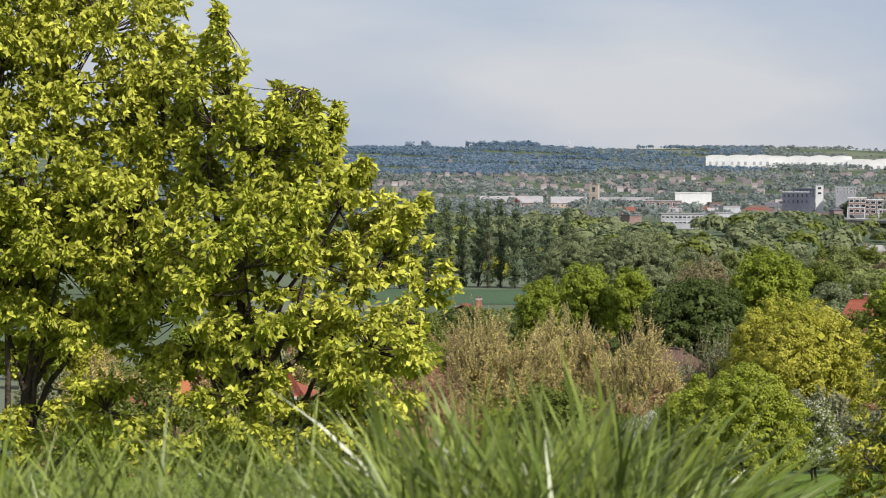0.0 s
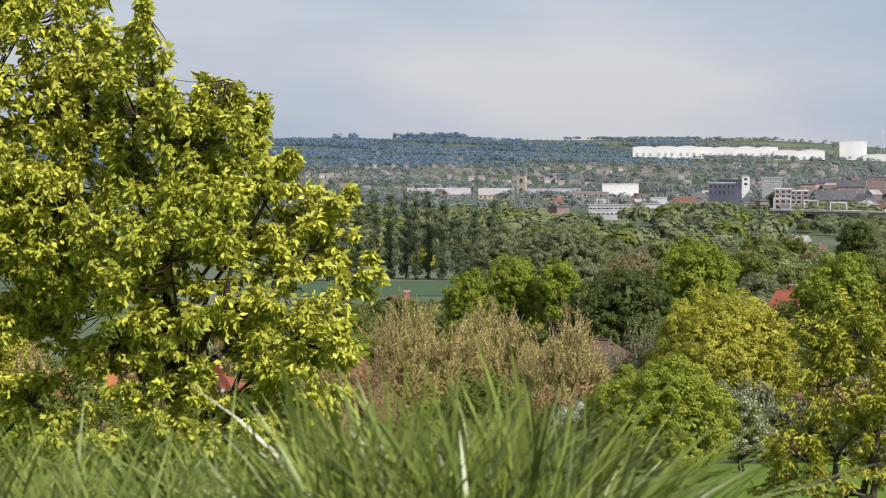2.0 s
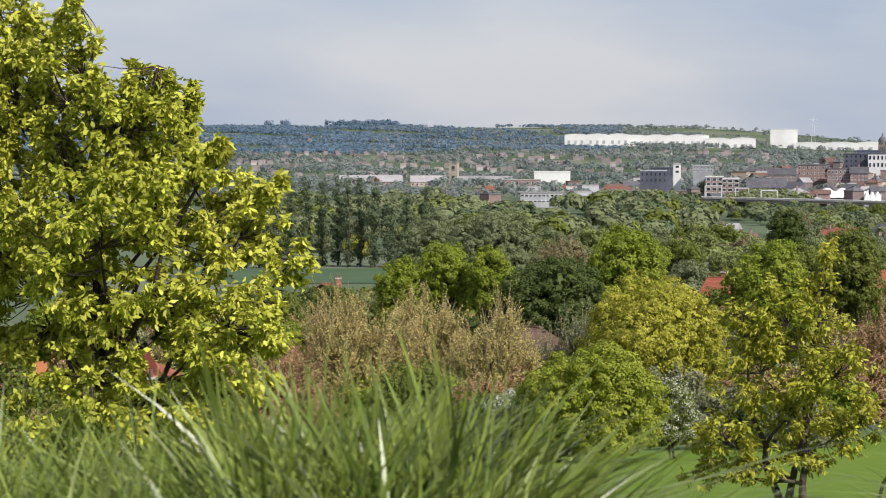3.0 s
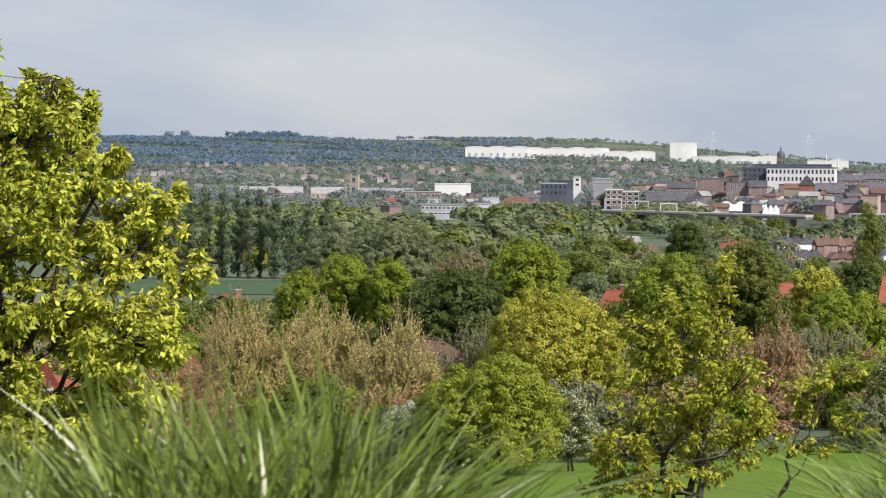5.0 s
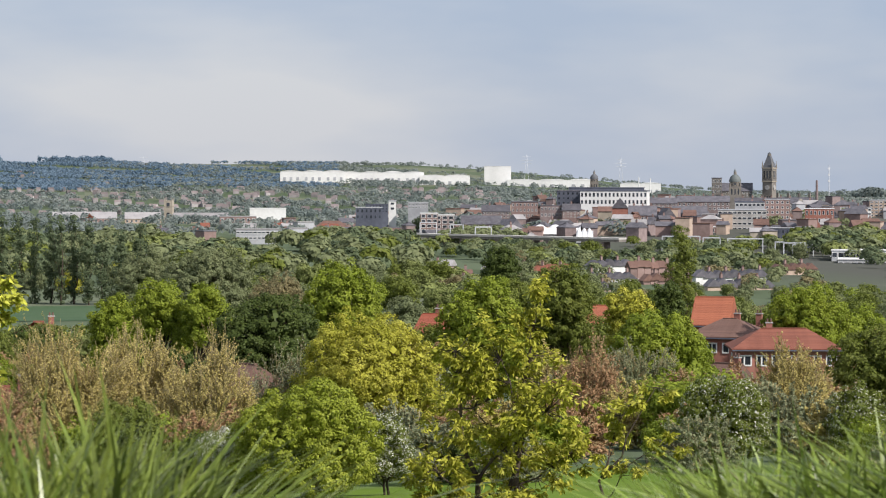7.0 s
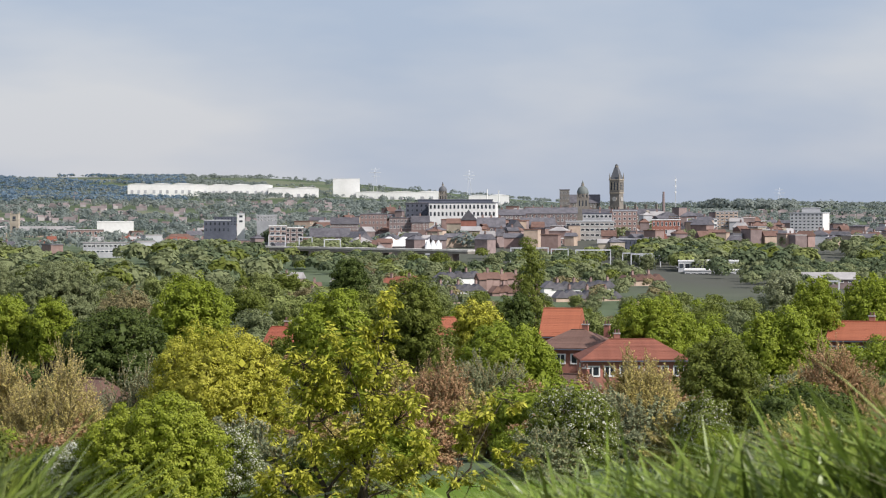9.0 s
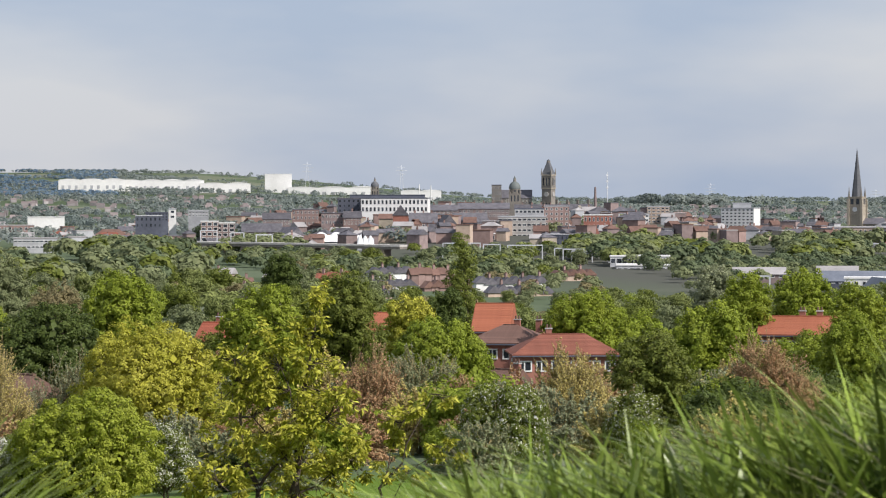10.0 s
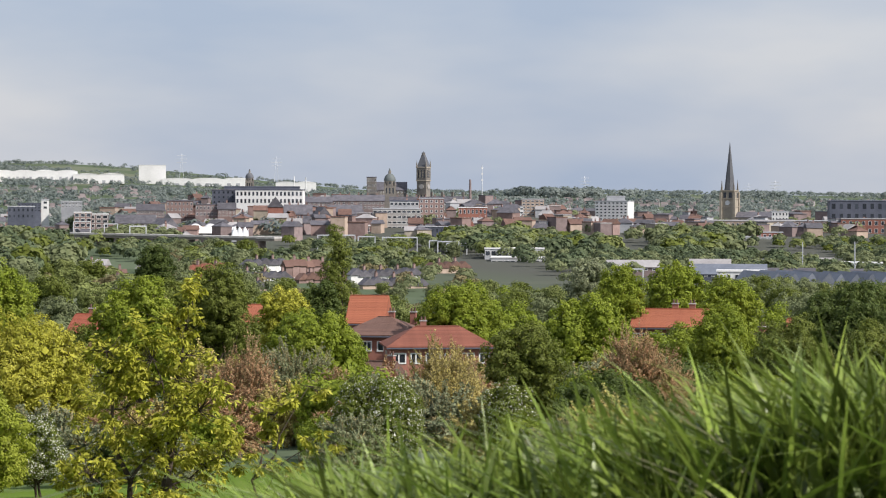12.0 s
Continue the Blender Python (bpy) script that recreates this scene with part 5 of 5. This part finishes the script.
infill(90, 19.5, 28, 1400, 1900, 6, 9, TOWN, ("slate", "tile_dull", "slate", "roof_grey"))
infill(60, 6, 13, 1330, 1800, 5, 8, TOWN, ("slate", "tile_dull", "roof_grey"))
infill(20, 3, 9, 1250, 1600, 5, 7, ("brick", "white", "brick_pale", "grey"), ("slate", "roof_grey", "tile_brown"))


def village(name, n, b0, b1, d0, d1, label):
    """Suburbs far off, too many and small to count: little pitched boxes in rows."""
    v, f = [], []
    for i in range(n):
        b, d = radians(rs.uniform(b0, b1)), rs.uniform(d0, d1)
        d = round(d / 70) * 70 + rs.uniform(-6, 6)
        x, y = d * math.sin(b), d * math.cos(b)
        z = float(land(x, y))
        w, h = rs.uniform(2.2, 4.2), rs.uniform(2.3, 3.2)
        t = -b + rs.uniform(-0.3, 0.3)
        k = len(v)
        for px, py, pz in ((-w, -4, -1), (w, -4, -1), (w, 4, -1), (-w, 4, -1), (-w, -4, h), (w, -4, h), (w, 4, h), (-w, 4, h), (-w, 0, h + 3.4), (w, 0, h + 3.4)):
            v.append((x + px * math.cos(t) - py * math.sin(t), y + px * math.sin(t) + py * math.cos(t), z + (pz if pz < h + 1 else h + 2.4)))
        f += [(k, k + 1, k + 5, k + 4), (k + 1, k + 2, k + 6, k + 9, k + 5), (k + 2, k + 3, k + 7, k + 6), (k + 3, k, k + 4, k + 8, k + 7), (k + 4, k + 5, k + 9, k + 8), (k + 6, k + 7, k + 8, k + 9)]
    me = mesh_of(name, v, f, M["village_wall"])
    me.materials.append(M["village_roof"])
    me.polygons.foreach_set("material_index", [0, 0, 0, 0, 1, 1] * n)
    tagged(new(name, me), label, "houses", kind="stuff")


M["village_wall"] = surface("village_wall", (0.2, 0.185, 0.185), (0.36, 0.34, 0.335), 0.8, 0.02, 10, 0, 0.4, True)
M["village_roof"] = surface("village_roof", (0.13, 0.112, 0.11), (0.21, 0.175, 0.17), 0.8, 0.02, 10, 0, 0.3, True)
village("hillside_suburb", 300, -4, 11, 2150, 3000, "rows of small pale houses on the far slope")
village("hillside_suburb", 50, -4, 10, 3000, 4300, "scattered houses high on the far slope")
village("eastern_suburb", 220, 18, 29, 2300, 3300, "rows of small houses near the horizon")
village("valley_suburb", 160, 10, 20, 1950, 2600, "houses behind the town")


# ---------------------------------------------------------------- railway
def gantry(d, bearing, w, el_top, el_foot):
    """An overhead-line portal: two posts and a beam."""
    base = site(bearing, d)
    base.z = min(base.z, rise(el_foot, d))
    wd, h = d * radians(w), rise(el_top, d) - base.z
    th = empty("line_portal", base, "pale grey steel portal over the railway", "railway gantry", "line portals", -radians(bearing))
    for s in (-1, 1):
        add_box("post", th, s * wd / 2, 0, 0, 0.5, 0.5, h, "steel")
        add_box("insulator", th, s * wd / 4, 0, h - 1.3, 0.15, 0.15, 1.0, "steel")
    add_box("beam", th, 0, 0, h - 0.5, wd + 0.5, 0.5, 0.55, "steel")


gantry(1225, 14.91, 0.84, -1.03, -1.40)
gantry(1220, 15.59, 0.38, -1.06, -1.42)
gantry(1215, 16.34, 0.78, -1.08, -1.44)
gantry(1200, 17.21, 0.41, -1.15, -1.46)
gantry(1190, 17.43, 0.47, -1.17, -1.49)
gantry(1180, 17.62, 0.46, -1.21, -1.53)
gantry(1170, 17.97, 0.52, -1.26, -1.59)
gantry(1160, 18.55, 0.23, -1.46, -1.82)
gantry(1150, 19.44, 0.53, -1.54, -1.89)
gantry(1140, 20.04, 0.46, -1.62, -1.99)
gantry(1300, 9.23, 0.37, -0.73, -0.98)
gantry(1300, 9.87, 0.29, -0.78, -1.04)
gantry(1290, 10.47, 0.36, -0.83, -1.09)
gantry(900, 25.19, 0.60, -2.05, -2.38)
gantry(880, 21.56, 0.51, -1.77, -2.34)


def viaduct(d0, b0, d1, b1, el0, el1, label):
    """The raised line: a stone-walled bank with a parapet."""
    a, b = site(b0, d0), site(b1, d1)
    a.z, b.z = rise(el0, d0), rise(el1, d1)
    n = 14
    way = (b - a) / n
    yaw = math.atan2(way.y, way.x)
    th = empty("railway_viaduct", a, label, "viaduct", turn=0)
    for i in range(n):
        p = way * (i + 0.5)
        seg = add_box("deck", th, p.x, p.y, p.z - 1.2, way.length + 0.1, 9, 1.2, "stone_dark")
        seg.rotation_euler = (0, 0, yaw)
        rail = add_box("parapet", th, p.x, p.y, p.z, way.length + 0.1, 9.4, 0.9, "concrete")
        rail.rotation_euler = (0, 0, yaw)
        pier = add_box("pier", th, p.x - way.x / 2, p.y - way.y / 2, p.z - 13, 2.4, 8.4, 12, "brick_dark")
        pier.rotation_euler = (0, 0, yaw)


viaduct(1310, 8.2, 1250, 13.6, -1.0, -1.12, "dark stone railway viaduct with a pale parapet")
viaduct(1180, 17.4, 1120, 20.4, -1.55, -1.75, "low dark railway bridge")

block("station", 1130, 18.92, 1.32, -1.33, -1.52, "white flat-roofed station hall", "grey", "flat", "white", 1, 10, depth=30, win=(0.85, 0.6))
block("station", 1100, 19.23, 1.66, -1.54, -1.78, "glazed station concourse", "grey", "flat", "white", 1, 12, depth=20, win=(0.8, 0.6))
block("station", 1080, 20.20, 0.99, -1.65, -1.86, "station canopy with a white roof", "grey", "flat", "white", 1, 6, depth=14)


# ---------------------------------------------------------------- works and sheds east of the line
def sawtooth(d, bearing, w, el_top, el_foot, teeth, label):
    base = site(bearing, d)
    base.z = min(base.z, rise(el_foot, d))
    wd, top = d * radians(w), rise(el_top, d) - base.z
    th = empty("works", base, label, "factory", turn=-radians(bearing - 20))
    part("wall", box_mesh("wall", wd, 30, top - 3.4, M["grey"]), th)
    sw = wd / teeth
    for i in range(teeth):
        x0 = i * sw - wd / 2
        v = [(x0, -15.2, top - 3.4), (x0 + sw, -15.2, top - 3.4), (x0 + sw * 0.62, -15.2, top), (x0, 15.2, top - 3.4), (x0 + sw, 15.2, top - 3.4), (x0 + sw * 0.62, 15.2, top)]
        part("roof_tooth", mesh_of("roof_tooth", v, [(0, 1, 2), (5, 4, 3), (0, 2, 5, 3), (1, 4, 5, 2)], M["sheet_blue"]), th)


sawtooth(760, 24.95, 1.59, -1.82, -2.32, 4, "grey saw-tooth factory roofs")
sawtooth(790, 26.48, 1.78, -1.83, -2.31, 5, "grey saw-tooth factory roofs")
block("shed", 900, 23.31, 0.89, -1.55, -1.80, "long shed with a pale sheet roof", "grey", "gable", "roof_grey", 1, 6, cap=3, category="shed")
block("shed", 860, 23.77, 1.57, -1.66, -1.95, "long blue-grey sheet-roofed shed", "cladding", "gable", "sheet_blue", 1, 10, cap=3.4, category="shed")
block("shed", 820, 23.99, 1.04, -1.83, -2.07, "low shed with a white roof", "white", "flat", "white", 1, 6, category="shed")
block("shed", 930, 21.58, 1.15, -1.58, -1.83, "brown and white low shed", "brick_dark", "gable", "roof_grey", 1, 6, cap=2.6, category="shed")
block("shed", 1000, 26.54, 1.15, -1.63, -1.81, "white low shed", "white", "flat", "white", 1, 6, category="shed")
block("shed", 1010, 25.86, 0.76, -1.68, -1.86, "brown low shed", "brick", "flat", "roof_grey", 1, 5, category="shed")


block("shed", 980, 20.68, 0.74, -1.68, -1.91, "long low shed with a dull grey roof", "cladding", "gable", "sheet_blue", 1, 6, cap=2.6, category="shed")
block("shed", 940, 22.56, 0.95, -1.75, -1.98, "long low shed with a blue-grey roof", "grey", "gable", "sheet_blue", 1, 6, cap=2.6, category="shed")
block("shed", 1040, 24.48, 1.27, -1.54, -1.74, "long low dark-roofed shed", "cladding", "gable", "slate", 1, 8, cap=2.8, category="shed")
block("shed", 880, 25.05, 1.15, -1.74, -1.99, "long low shed with a slate-grey roof", "grey", "gable", "slate", 1, 7, cap=2.8, category="shed")
block("shed", 1050, 25.58, 0.95, -1.51, -1.71, "pale sheet-roofed yard building", "brick", "gable", "roof_grey", 1, 6, cap=2.4, category="shed")
block("shed", 900, 26.91, 1.40, -1.75, -1.98, "long low shed with a slate-grey roof", "cladding", "gable", "slate", 1, 7, cap=2.8, category="shed")


# ---------------------------------------------------------------- terraces
def terrace_row(d, bearing, w, el_top, n, wall, roof, turn, label):
    """A row of small houses, each with its pitched roof, gable wall and windows."""
    wd = d * radians(w) / n
    for i in range(n):
        b = bearing - w / 2 + (i + 0.5) * w / n
        block("terrace_house", d + 1.5 * i, b, math.degrees(wd * 0.98 / d), el_top + rs.uniform(-0.03, 0.03), -4, label, wall, "gable", roof, 2, 2, depth=wd * rs.uniform(1.5, 1.9), turn=turn, cap=2.4, chimneys=i % 2, category="house", group="terraced houses")


terrace_row(930, 13.3, 0.9, -1.56, 5, "white", "slate", 62, "small terraced house with a white gable and slate roof")
terrace_row(900, 14.2, 0.95, -1.6, 6, "brick", "tile_dull", -20, "brown-brick terraced house with a tiled roof")
terrace_row(860, 13.2, 1.2, -1.84, 6, "white", "slate", 62, "small terraced house with a white gable and slate roof")
terrace_row(850, 14.6, 1.1, -1.89, 6, "brick", "tile_dull", 58, "brown-brick terraced house with a dull roof")
terrace_row(840, 16.0, 1.5, -1.79, 8, "white", "slate", 62, "small terraced house with a white gable and slate roof")
terrace_row(800, 16.2, 1.4, -1.99, 7, "brick_pale", "slate", 62, "pale brick terraced house with a slate roof")
terrace_row(970, 9.2, 1.2, -1.60, 5, "brick_pale", "roof_grey", 15, "pale bungalow with a grey-brown roof")
terrace_row(900, 9.4, 1.6, -1.79, 6, "brick_pale", "tile_dull", -10, "pale bungalow with a dull tiled roof")
terrace_row(850, 9.7, 1.6, -1.94, 5, "brick_pale", "roof_grey", 20, "pale bungalow with a grey-brown roof")


terrace_row(880, 12.0, 1.0, -1.69, 5, "brick_red", "tile_brown", 25, "red-brick terraced house with a brown roof")
terrace_row(780, 12.6, 1.3, -2.04, 6, "brick_pale", "slate", 62, "pale brick terraced house with a slate roof")
terrace_row(950, 17.4, 0.9, -1.62, 5, "brick_pale", "tile_dull", 62, "pale brick terraced house with a dull roof")
terrace_row(800, 9.2, 1.4, -2.09, 5, "brick_pale", "tile_dull", -15, "pale bungalow with a dull tiled roof")
terrace_row(960, 11.0, 1.0, -1.64, 4, "white", "roof_grey", 20, "white rendered house with a grey roof")


# ---------------------------------------------------------------- the red houses below the hill
def red_house(d, bearing, w, el_top, el_foot, label, roof="tile_red", hip=True, turn=0.0, bays=4, depth=8.5, chim=(0.0,), wall="brick_red", storeys=2, cap=2.1):
    base = site(bearing, d)
    base.z = min(base.z, rise(el_foot, d))
    wd = d * radians(w)
    H = rise(el_top, d) - base.z
    hw = H - cap
    th = empty("house", base, label, "house", turn=-radians(bearing + turn))
    part("wall", box_mesh("wall", wd, depth, hw, M[wall]) if hip else wall_mesh("wall", wd, depth, hw, cap * 0.93, M[wall]), th)
    part("roof", gable_mesh("roof", wd, depth, cap, hw, M[roof], 0.45, 0.8 if hip else 0.0), th)
    # tile courses on the slope facing the hill, a ridge and gutters
    n = 16
    sl = math.hypot(depth / 2 + 0.45, cap - 0.18)
    for i in range(n):
        u = (i + 0.5) / n
        half = (wd / 2 + 0.45) - (0.8 * depth / 2 * u if hip else 0)
        c = part("tile_course", box_mesh("tile_course", 2 * half - 0.15, sl / n * 1.02, 0.03, M[roof]), th)
        c.matrix_basis = Matrix.Translation((0, -(depth / 2 + 0.45) * (1 - u), hw + 0.18 + (cap - 0.18) * u + 0.01)) @ Matrix.Rotation(math.atan2(cap - 0.18, depth / 2 + 0.45) - 0.03, 4, "X")
    add_box("ridge", th, 0, 0, H - 0.1, wd - (0.8 * depth if hip else 0) + 0.6, 0.3, 0.22, roof)
    add_box("gutter", th, 0, -depth / 2 - 0.5, hw - 0.05, wd + 0.9, 0.14, 0.14, "cladding")
    for i in range(storeys):
        z = hw - 1.75 - 2.6 * i
        if z < 0.2:
            continue
        for j in range(bays):
            add_window(th, (j + 0.5) / bays * wd - wd / 2, -depth / 2, z, 1.25 if j % 2 else 1.7, 1.25, far=False)
        for s in (-1, 1):
            add_window(th, s * wd / 2, 0, z, 1.1, 1.25, "white", s * math.pi / 2, far=False)
    for c in chim:
        ch = add_box("chimney", th, c * wd, 0.3, hw + cap * 0.6, 0.7, 0.55, cap * 0.4 + 0.6, wall)
        add_box("chimney_cap", ch, 0, 0, cap * 0.4 + 0.6, 0.85, 0.7, 0.12, "concrete")
        for k in (-0.3, 0.3):
            part("chimney_pot", prism("chimney_pot", 8, 0.12, 0.1, 0, 0.4, "tile_dull"), ch).location = (k * 0.65, 0, cap * 0.4 + 0.72)
    return th


red_house(335, 15.66, 0.74, -2.40, -3.12, "brick house under a bright orange-red tiled roof", "tile_orange", False, 8, 4, cap=3.6, chim=())
red_house(305, 16.00, 1.55, -2.88, -3.88, "red-brick semi with a dull red hipped roof", "tile_dull", True, 14, 4, 9, (0.1, 0.42))
red_house(290, 17.19, 2.29, -3.09, -4.14, "long red-brick terrace with a red tiled roof", "tile_brown", True, -6, 6, 9, (-0.14,), cap=2.2)
red_house(262, 15.88, 0.79, -3.88, -4.52, "small red-brick outhouse with a gabled porch", "tile_dull", False, 30, 2, 5, (0.35,), storeys=1, cap=2.2)
red_house(300, 22.45, 1.53, -2.68, -3.35, "red-brick terrace with an orange tiled roof", "tile_orange", False, 6, 5, 8, (0.05, 0.3))
screen(22.45, 300, 1.53)
red_house(290, 25.53, 0.89, -2.88, -3.58, "red-brick house with an orange tiled roof", "tile_orange", False, 10, 3, 8, (0.35,))
screen(25.53, 290, 0.89)
red_house(250, 24.43, 0.59, -3.21, -3.84, "brick house gable between the trees", "tile_brown", False, 50, 2, 8, (0.0,))
screen(24.43, 250, 0.59)
red_house(290, 9.41, 0.5, -2.80, -3.41, "red-brick house with a steep red roof", "tile_red", False, 15, 2, 8, (0.1,))
screen(9.41, 290, 0.74)
red_house(300, 12.93, 0.71, -2.6, -3.12, "brick house with a low orange roof", "tile_orange", False, 5, 3, 8, (-0.4,))
screen(12.93, 300, 0.71)
red_house(175, 5.05, 0.62, -3.92, -4.58, "brown tiled house roof among the thickets", "tile_dull", False, 40, 2, 8, ())
red_house(320, 0.53, 0.94, -2.94, -3.45, "house with a pinkish-brown tiled roof", "tile_brown", True, -4, 4, 9, (0.3,))
screen(0.53, 320, 0.94)
red_house(150, -0.30, 1.78, -4.38, -5.24, "red-brick terrace with a brown tiled roof", "tile_brown", True, -5, 4, 8, (0.3,))
red_house(150, -3.68, 1.66, -4.41, -5.36, "house with a red tiled roof behind the tree", "tile_red", True, 8, 3, 8, (-0.2,))
red_house(128, -2.44, 3.50, -5.34, -6.76, "orange-brick house with white windows and a slate roof", "slate", False, 4, 5, 8, (-0.3,), "brick_orange", cap=2.6)
red_house(135, -6.46, 3.18, -4.84, -6.22, "orange-brick house behind the big tree", "tile_brown", True, -6, 5, 8, (0.2,), "brick_orange")


# ---------------------------------------------------------------- masts and chimneys on the skyline
def mast(name, d, bearing, el_top, el_foot, thick, mat, label, category):
    base = site(bearing, d)
    base.z = min(base.z, rise(el_foot, d))
    h = rise(el_top, d) - base.z
    th = empty(name, base, label, category)
    part("shaft", prism("shaft", 8, thick, thick * 0.55, 0, h, mat), th)
    if name == "radio_mast":
        for u in (0.6, 0.75, 0.9):
            part("aerial", box_mesh("aerial", thick * 4, thick * 1.5, 1.6, M[mat], h * u), th)
    return th


mast("radio_mast", 2100, 18.19, 0.55, -0.2, 0.4, "steel", "thin lattice radio mast behind the town", "mast")
mast("chimney_stack", 1900, 17.92, 0.22, -0.3, 1.3, "brick_dark", "dark brick chimney stack", "chimney")
mast("chimney_stack", 3000, 13.96, 0.29, 0.1, 0.9, "white", "slim white chimney on the skyline", "chimney")
mast("chimney_stack", 3000, 14.22, 0.26, 0.1, 0.9, "white", "slim white chimney on the skyline", "chimney")
mast("lamp_mast", 900, 26.51, -1.15, -1.8, 0.3, "steel", "tall floodlight mast in the yards", "mast")
mast("lamp_mast", 900, 25.36, -1.16, -1.8, 0.25, "steel", "tall floodlight mast in the yards", "mast")


def pylon(d, bearing, el_top, h):
    """A lattice power pylon: four legs drawn together and three pairs of arms."""
    base = site(bearing, d)
    base.z = rise(el_top, d) - h
    th = empty("power_pylon", base, "distant lattice power pylon", "pylon", "power pylons", -radians(bearing))
    for sx in (-1, 1):
        for sy in (-1, 1):
            w = Wood()
            w.limb(np.array([(sx * 4, sy * 4, 0), (sx * 1.6, sy * 1.6, h * 0.6), (sx * 0.4, sy * 0.4, h)], float), 0.35, 0.2, 4)
            part("leg", w.mesh("leg", M["steel"]), th)
    for u, a in ((0.68, 8), (0.8, 10), (0.92, 7)):
        add_box("arm", th, 0, 0, h * u, 2 * a, 0.7, 0.6, "steel")


pylon(4200, 11.44, 0.79, 48)
pylon(4300, 13.56, 0.72, 48)
pylon(4400, 20.50, 0.30, 46)
pylon(4400, 24.16, 0.14, 42)
pylon(4400, 24.75, 0.20, 42)
pylon(4500, 2.85, 0.75, 40)


# ---------------------------------------------------------------- the grass bank
def grass(name, n, b0, b1, d0, d1, tall, lean, label, mat="grass_blade", wide=0.014):
    """Long meadow grass: each blade a bent, folded strip of five lengths, in tufts."""
    k = n // 14
    tb, td = rs.uniform(b0, b1, k), np.sqrt(rs.uniform(d0 * d0, d1 * d1, k))
    tx, ty = td * np.sin(np.radians(tb)), td * np.cos(np.radians(tb))
    tl = rs.uniform(-0.5, 0.5, (k, 2)) + np.array(lean)
    i = rs.randint(0, k, n)
    x, y = tx[i] + rs.normal(0, 0.035, n), ty[i] + rs.normal(0, 0.035, n)
    root = np.stack([x, y, land(x, y) - 0.01], 1)
    h = tall * rs.uniform(0.4, 1.12, n) * rs.uniform(0.55, 1.2, k)[i]
    ln = tl[i] + rs.normal(0, 0.28, (n, 2))
    face = rs.uniform(0, np.pi, n)
    side = np.stack([np.cos(face), np.sin(face), np.zeros(n)], 1)
    w = wide * rs.uniform(0.45, 1.15, n)
    curl = rs.uniform(0.6, 1.5, n)
    rows = []
    for s in (0, 0.34, 0.62, 0.84, 1.0):
        out = ln * (s ** 1.7 * 1.25 * curl * h)[:, None]
        z = h * (s - 0.3 * s * s * curl * np.hypot(ln[:, 0], ln[:, 1]))
        c = root + np.stack([out[:, 0], out[:, 1], z], 1)
        ww = (w * (1 - 0.25 * s) * (1 - s ** 3) + 0.0004)[:, None] * side * 0.5
        rows.append((c - ww, c + ww))
    v = np.stack([p for r in rows for p in r], 1).reshape(-1, 3)
    m = len(rows) * 2
    base = (np.arange(n) * m)[:, None, None]
    pat = np.array([[2 * j, 2 * j + 1, 2 * j + 3, 2 * j + 2] for j in range(len(rows) - 1)])[None]
    f = (base + pat).reshape(-1, 4)
    me = bpy.data.meshes.new(name)
    me.vertices.add(len(v))
    me.vertices.foreach_set("co", v.astype(np.float32).ravel())
    me.loops.add(f.size)
    me.loops.foreach_set("vertex_index", f.astype(np.int32).ravel())
    me.polygons.add(len(f))
    me.polygons.foreach_set("loop_start", np.arange(0, f.size, 4, dtype=np.int32))
    me.polygons.foreach_set("use_smooth", np.ones(len(f), dtype=bool))
    me.materials.append(M[mat])
    me.update(calc_edges=True)
    tagged(new(name, me), label, "grass", kind="stuff")


grass("long_grass", 26000, -13, 7, 2.6, 4.6, 0.295, (0.05, 0.0), "long lush spring grass on the lip of the bank", "tussock", 0.009)
grass("long_grass", 42000, 11.5, 31, 3.6, 6.8, 0.25, (-0.3, 0.0), "long lush grass blown over on the bank's shoulder", wide=0.015)
grass("long_grass", 14000, 14, 31, 3.6, 5.6, 0.2, (0.1, 0.0), "short upright grass blades on the bank's shoulder", wide=0.012)
grass("coarse_tussock", 6500, -0.6, 5.2, 3.0, 3.9, 0.34, (0.05, 0.0), "broad-bladed dark green grass tussock on the bank", "tussock", 0.014)
grass("dry_stalks", 200, -13, 7, 3.3, 4.6, 0.3, (0.3, 0.0), "pale dry grass stalks among the green", "straw", 0.005)
grass("dry_stalks", 420, 12, 31, 3.6, 6.0, 0.28, (-0.4, 0.0), "pale dry grass stalks among the green", "straw", 0.006)
grass("short_grass", 7000, -180, 180, 0.9, 3.2, 0.09, (0.0, 0.0), "short trodden grass on the hilltop", wide=0.007)
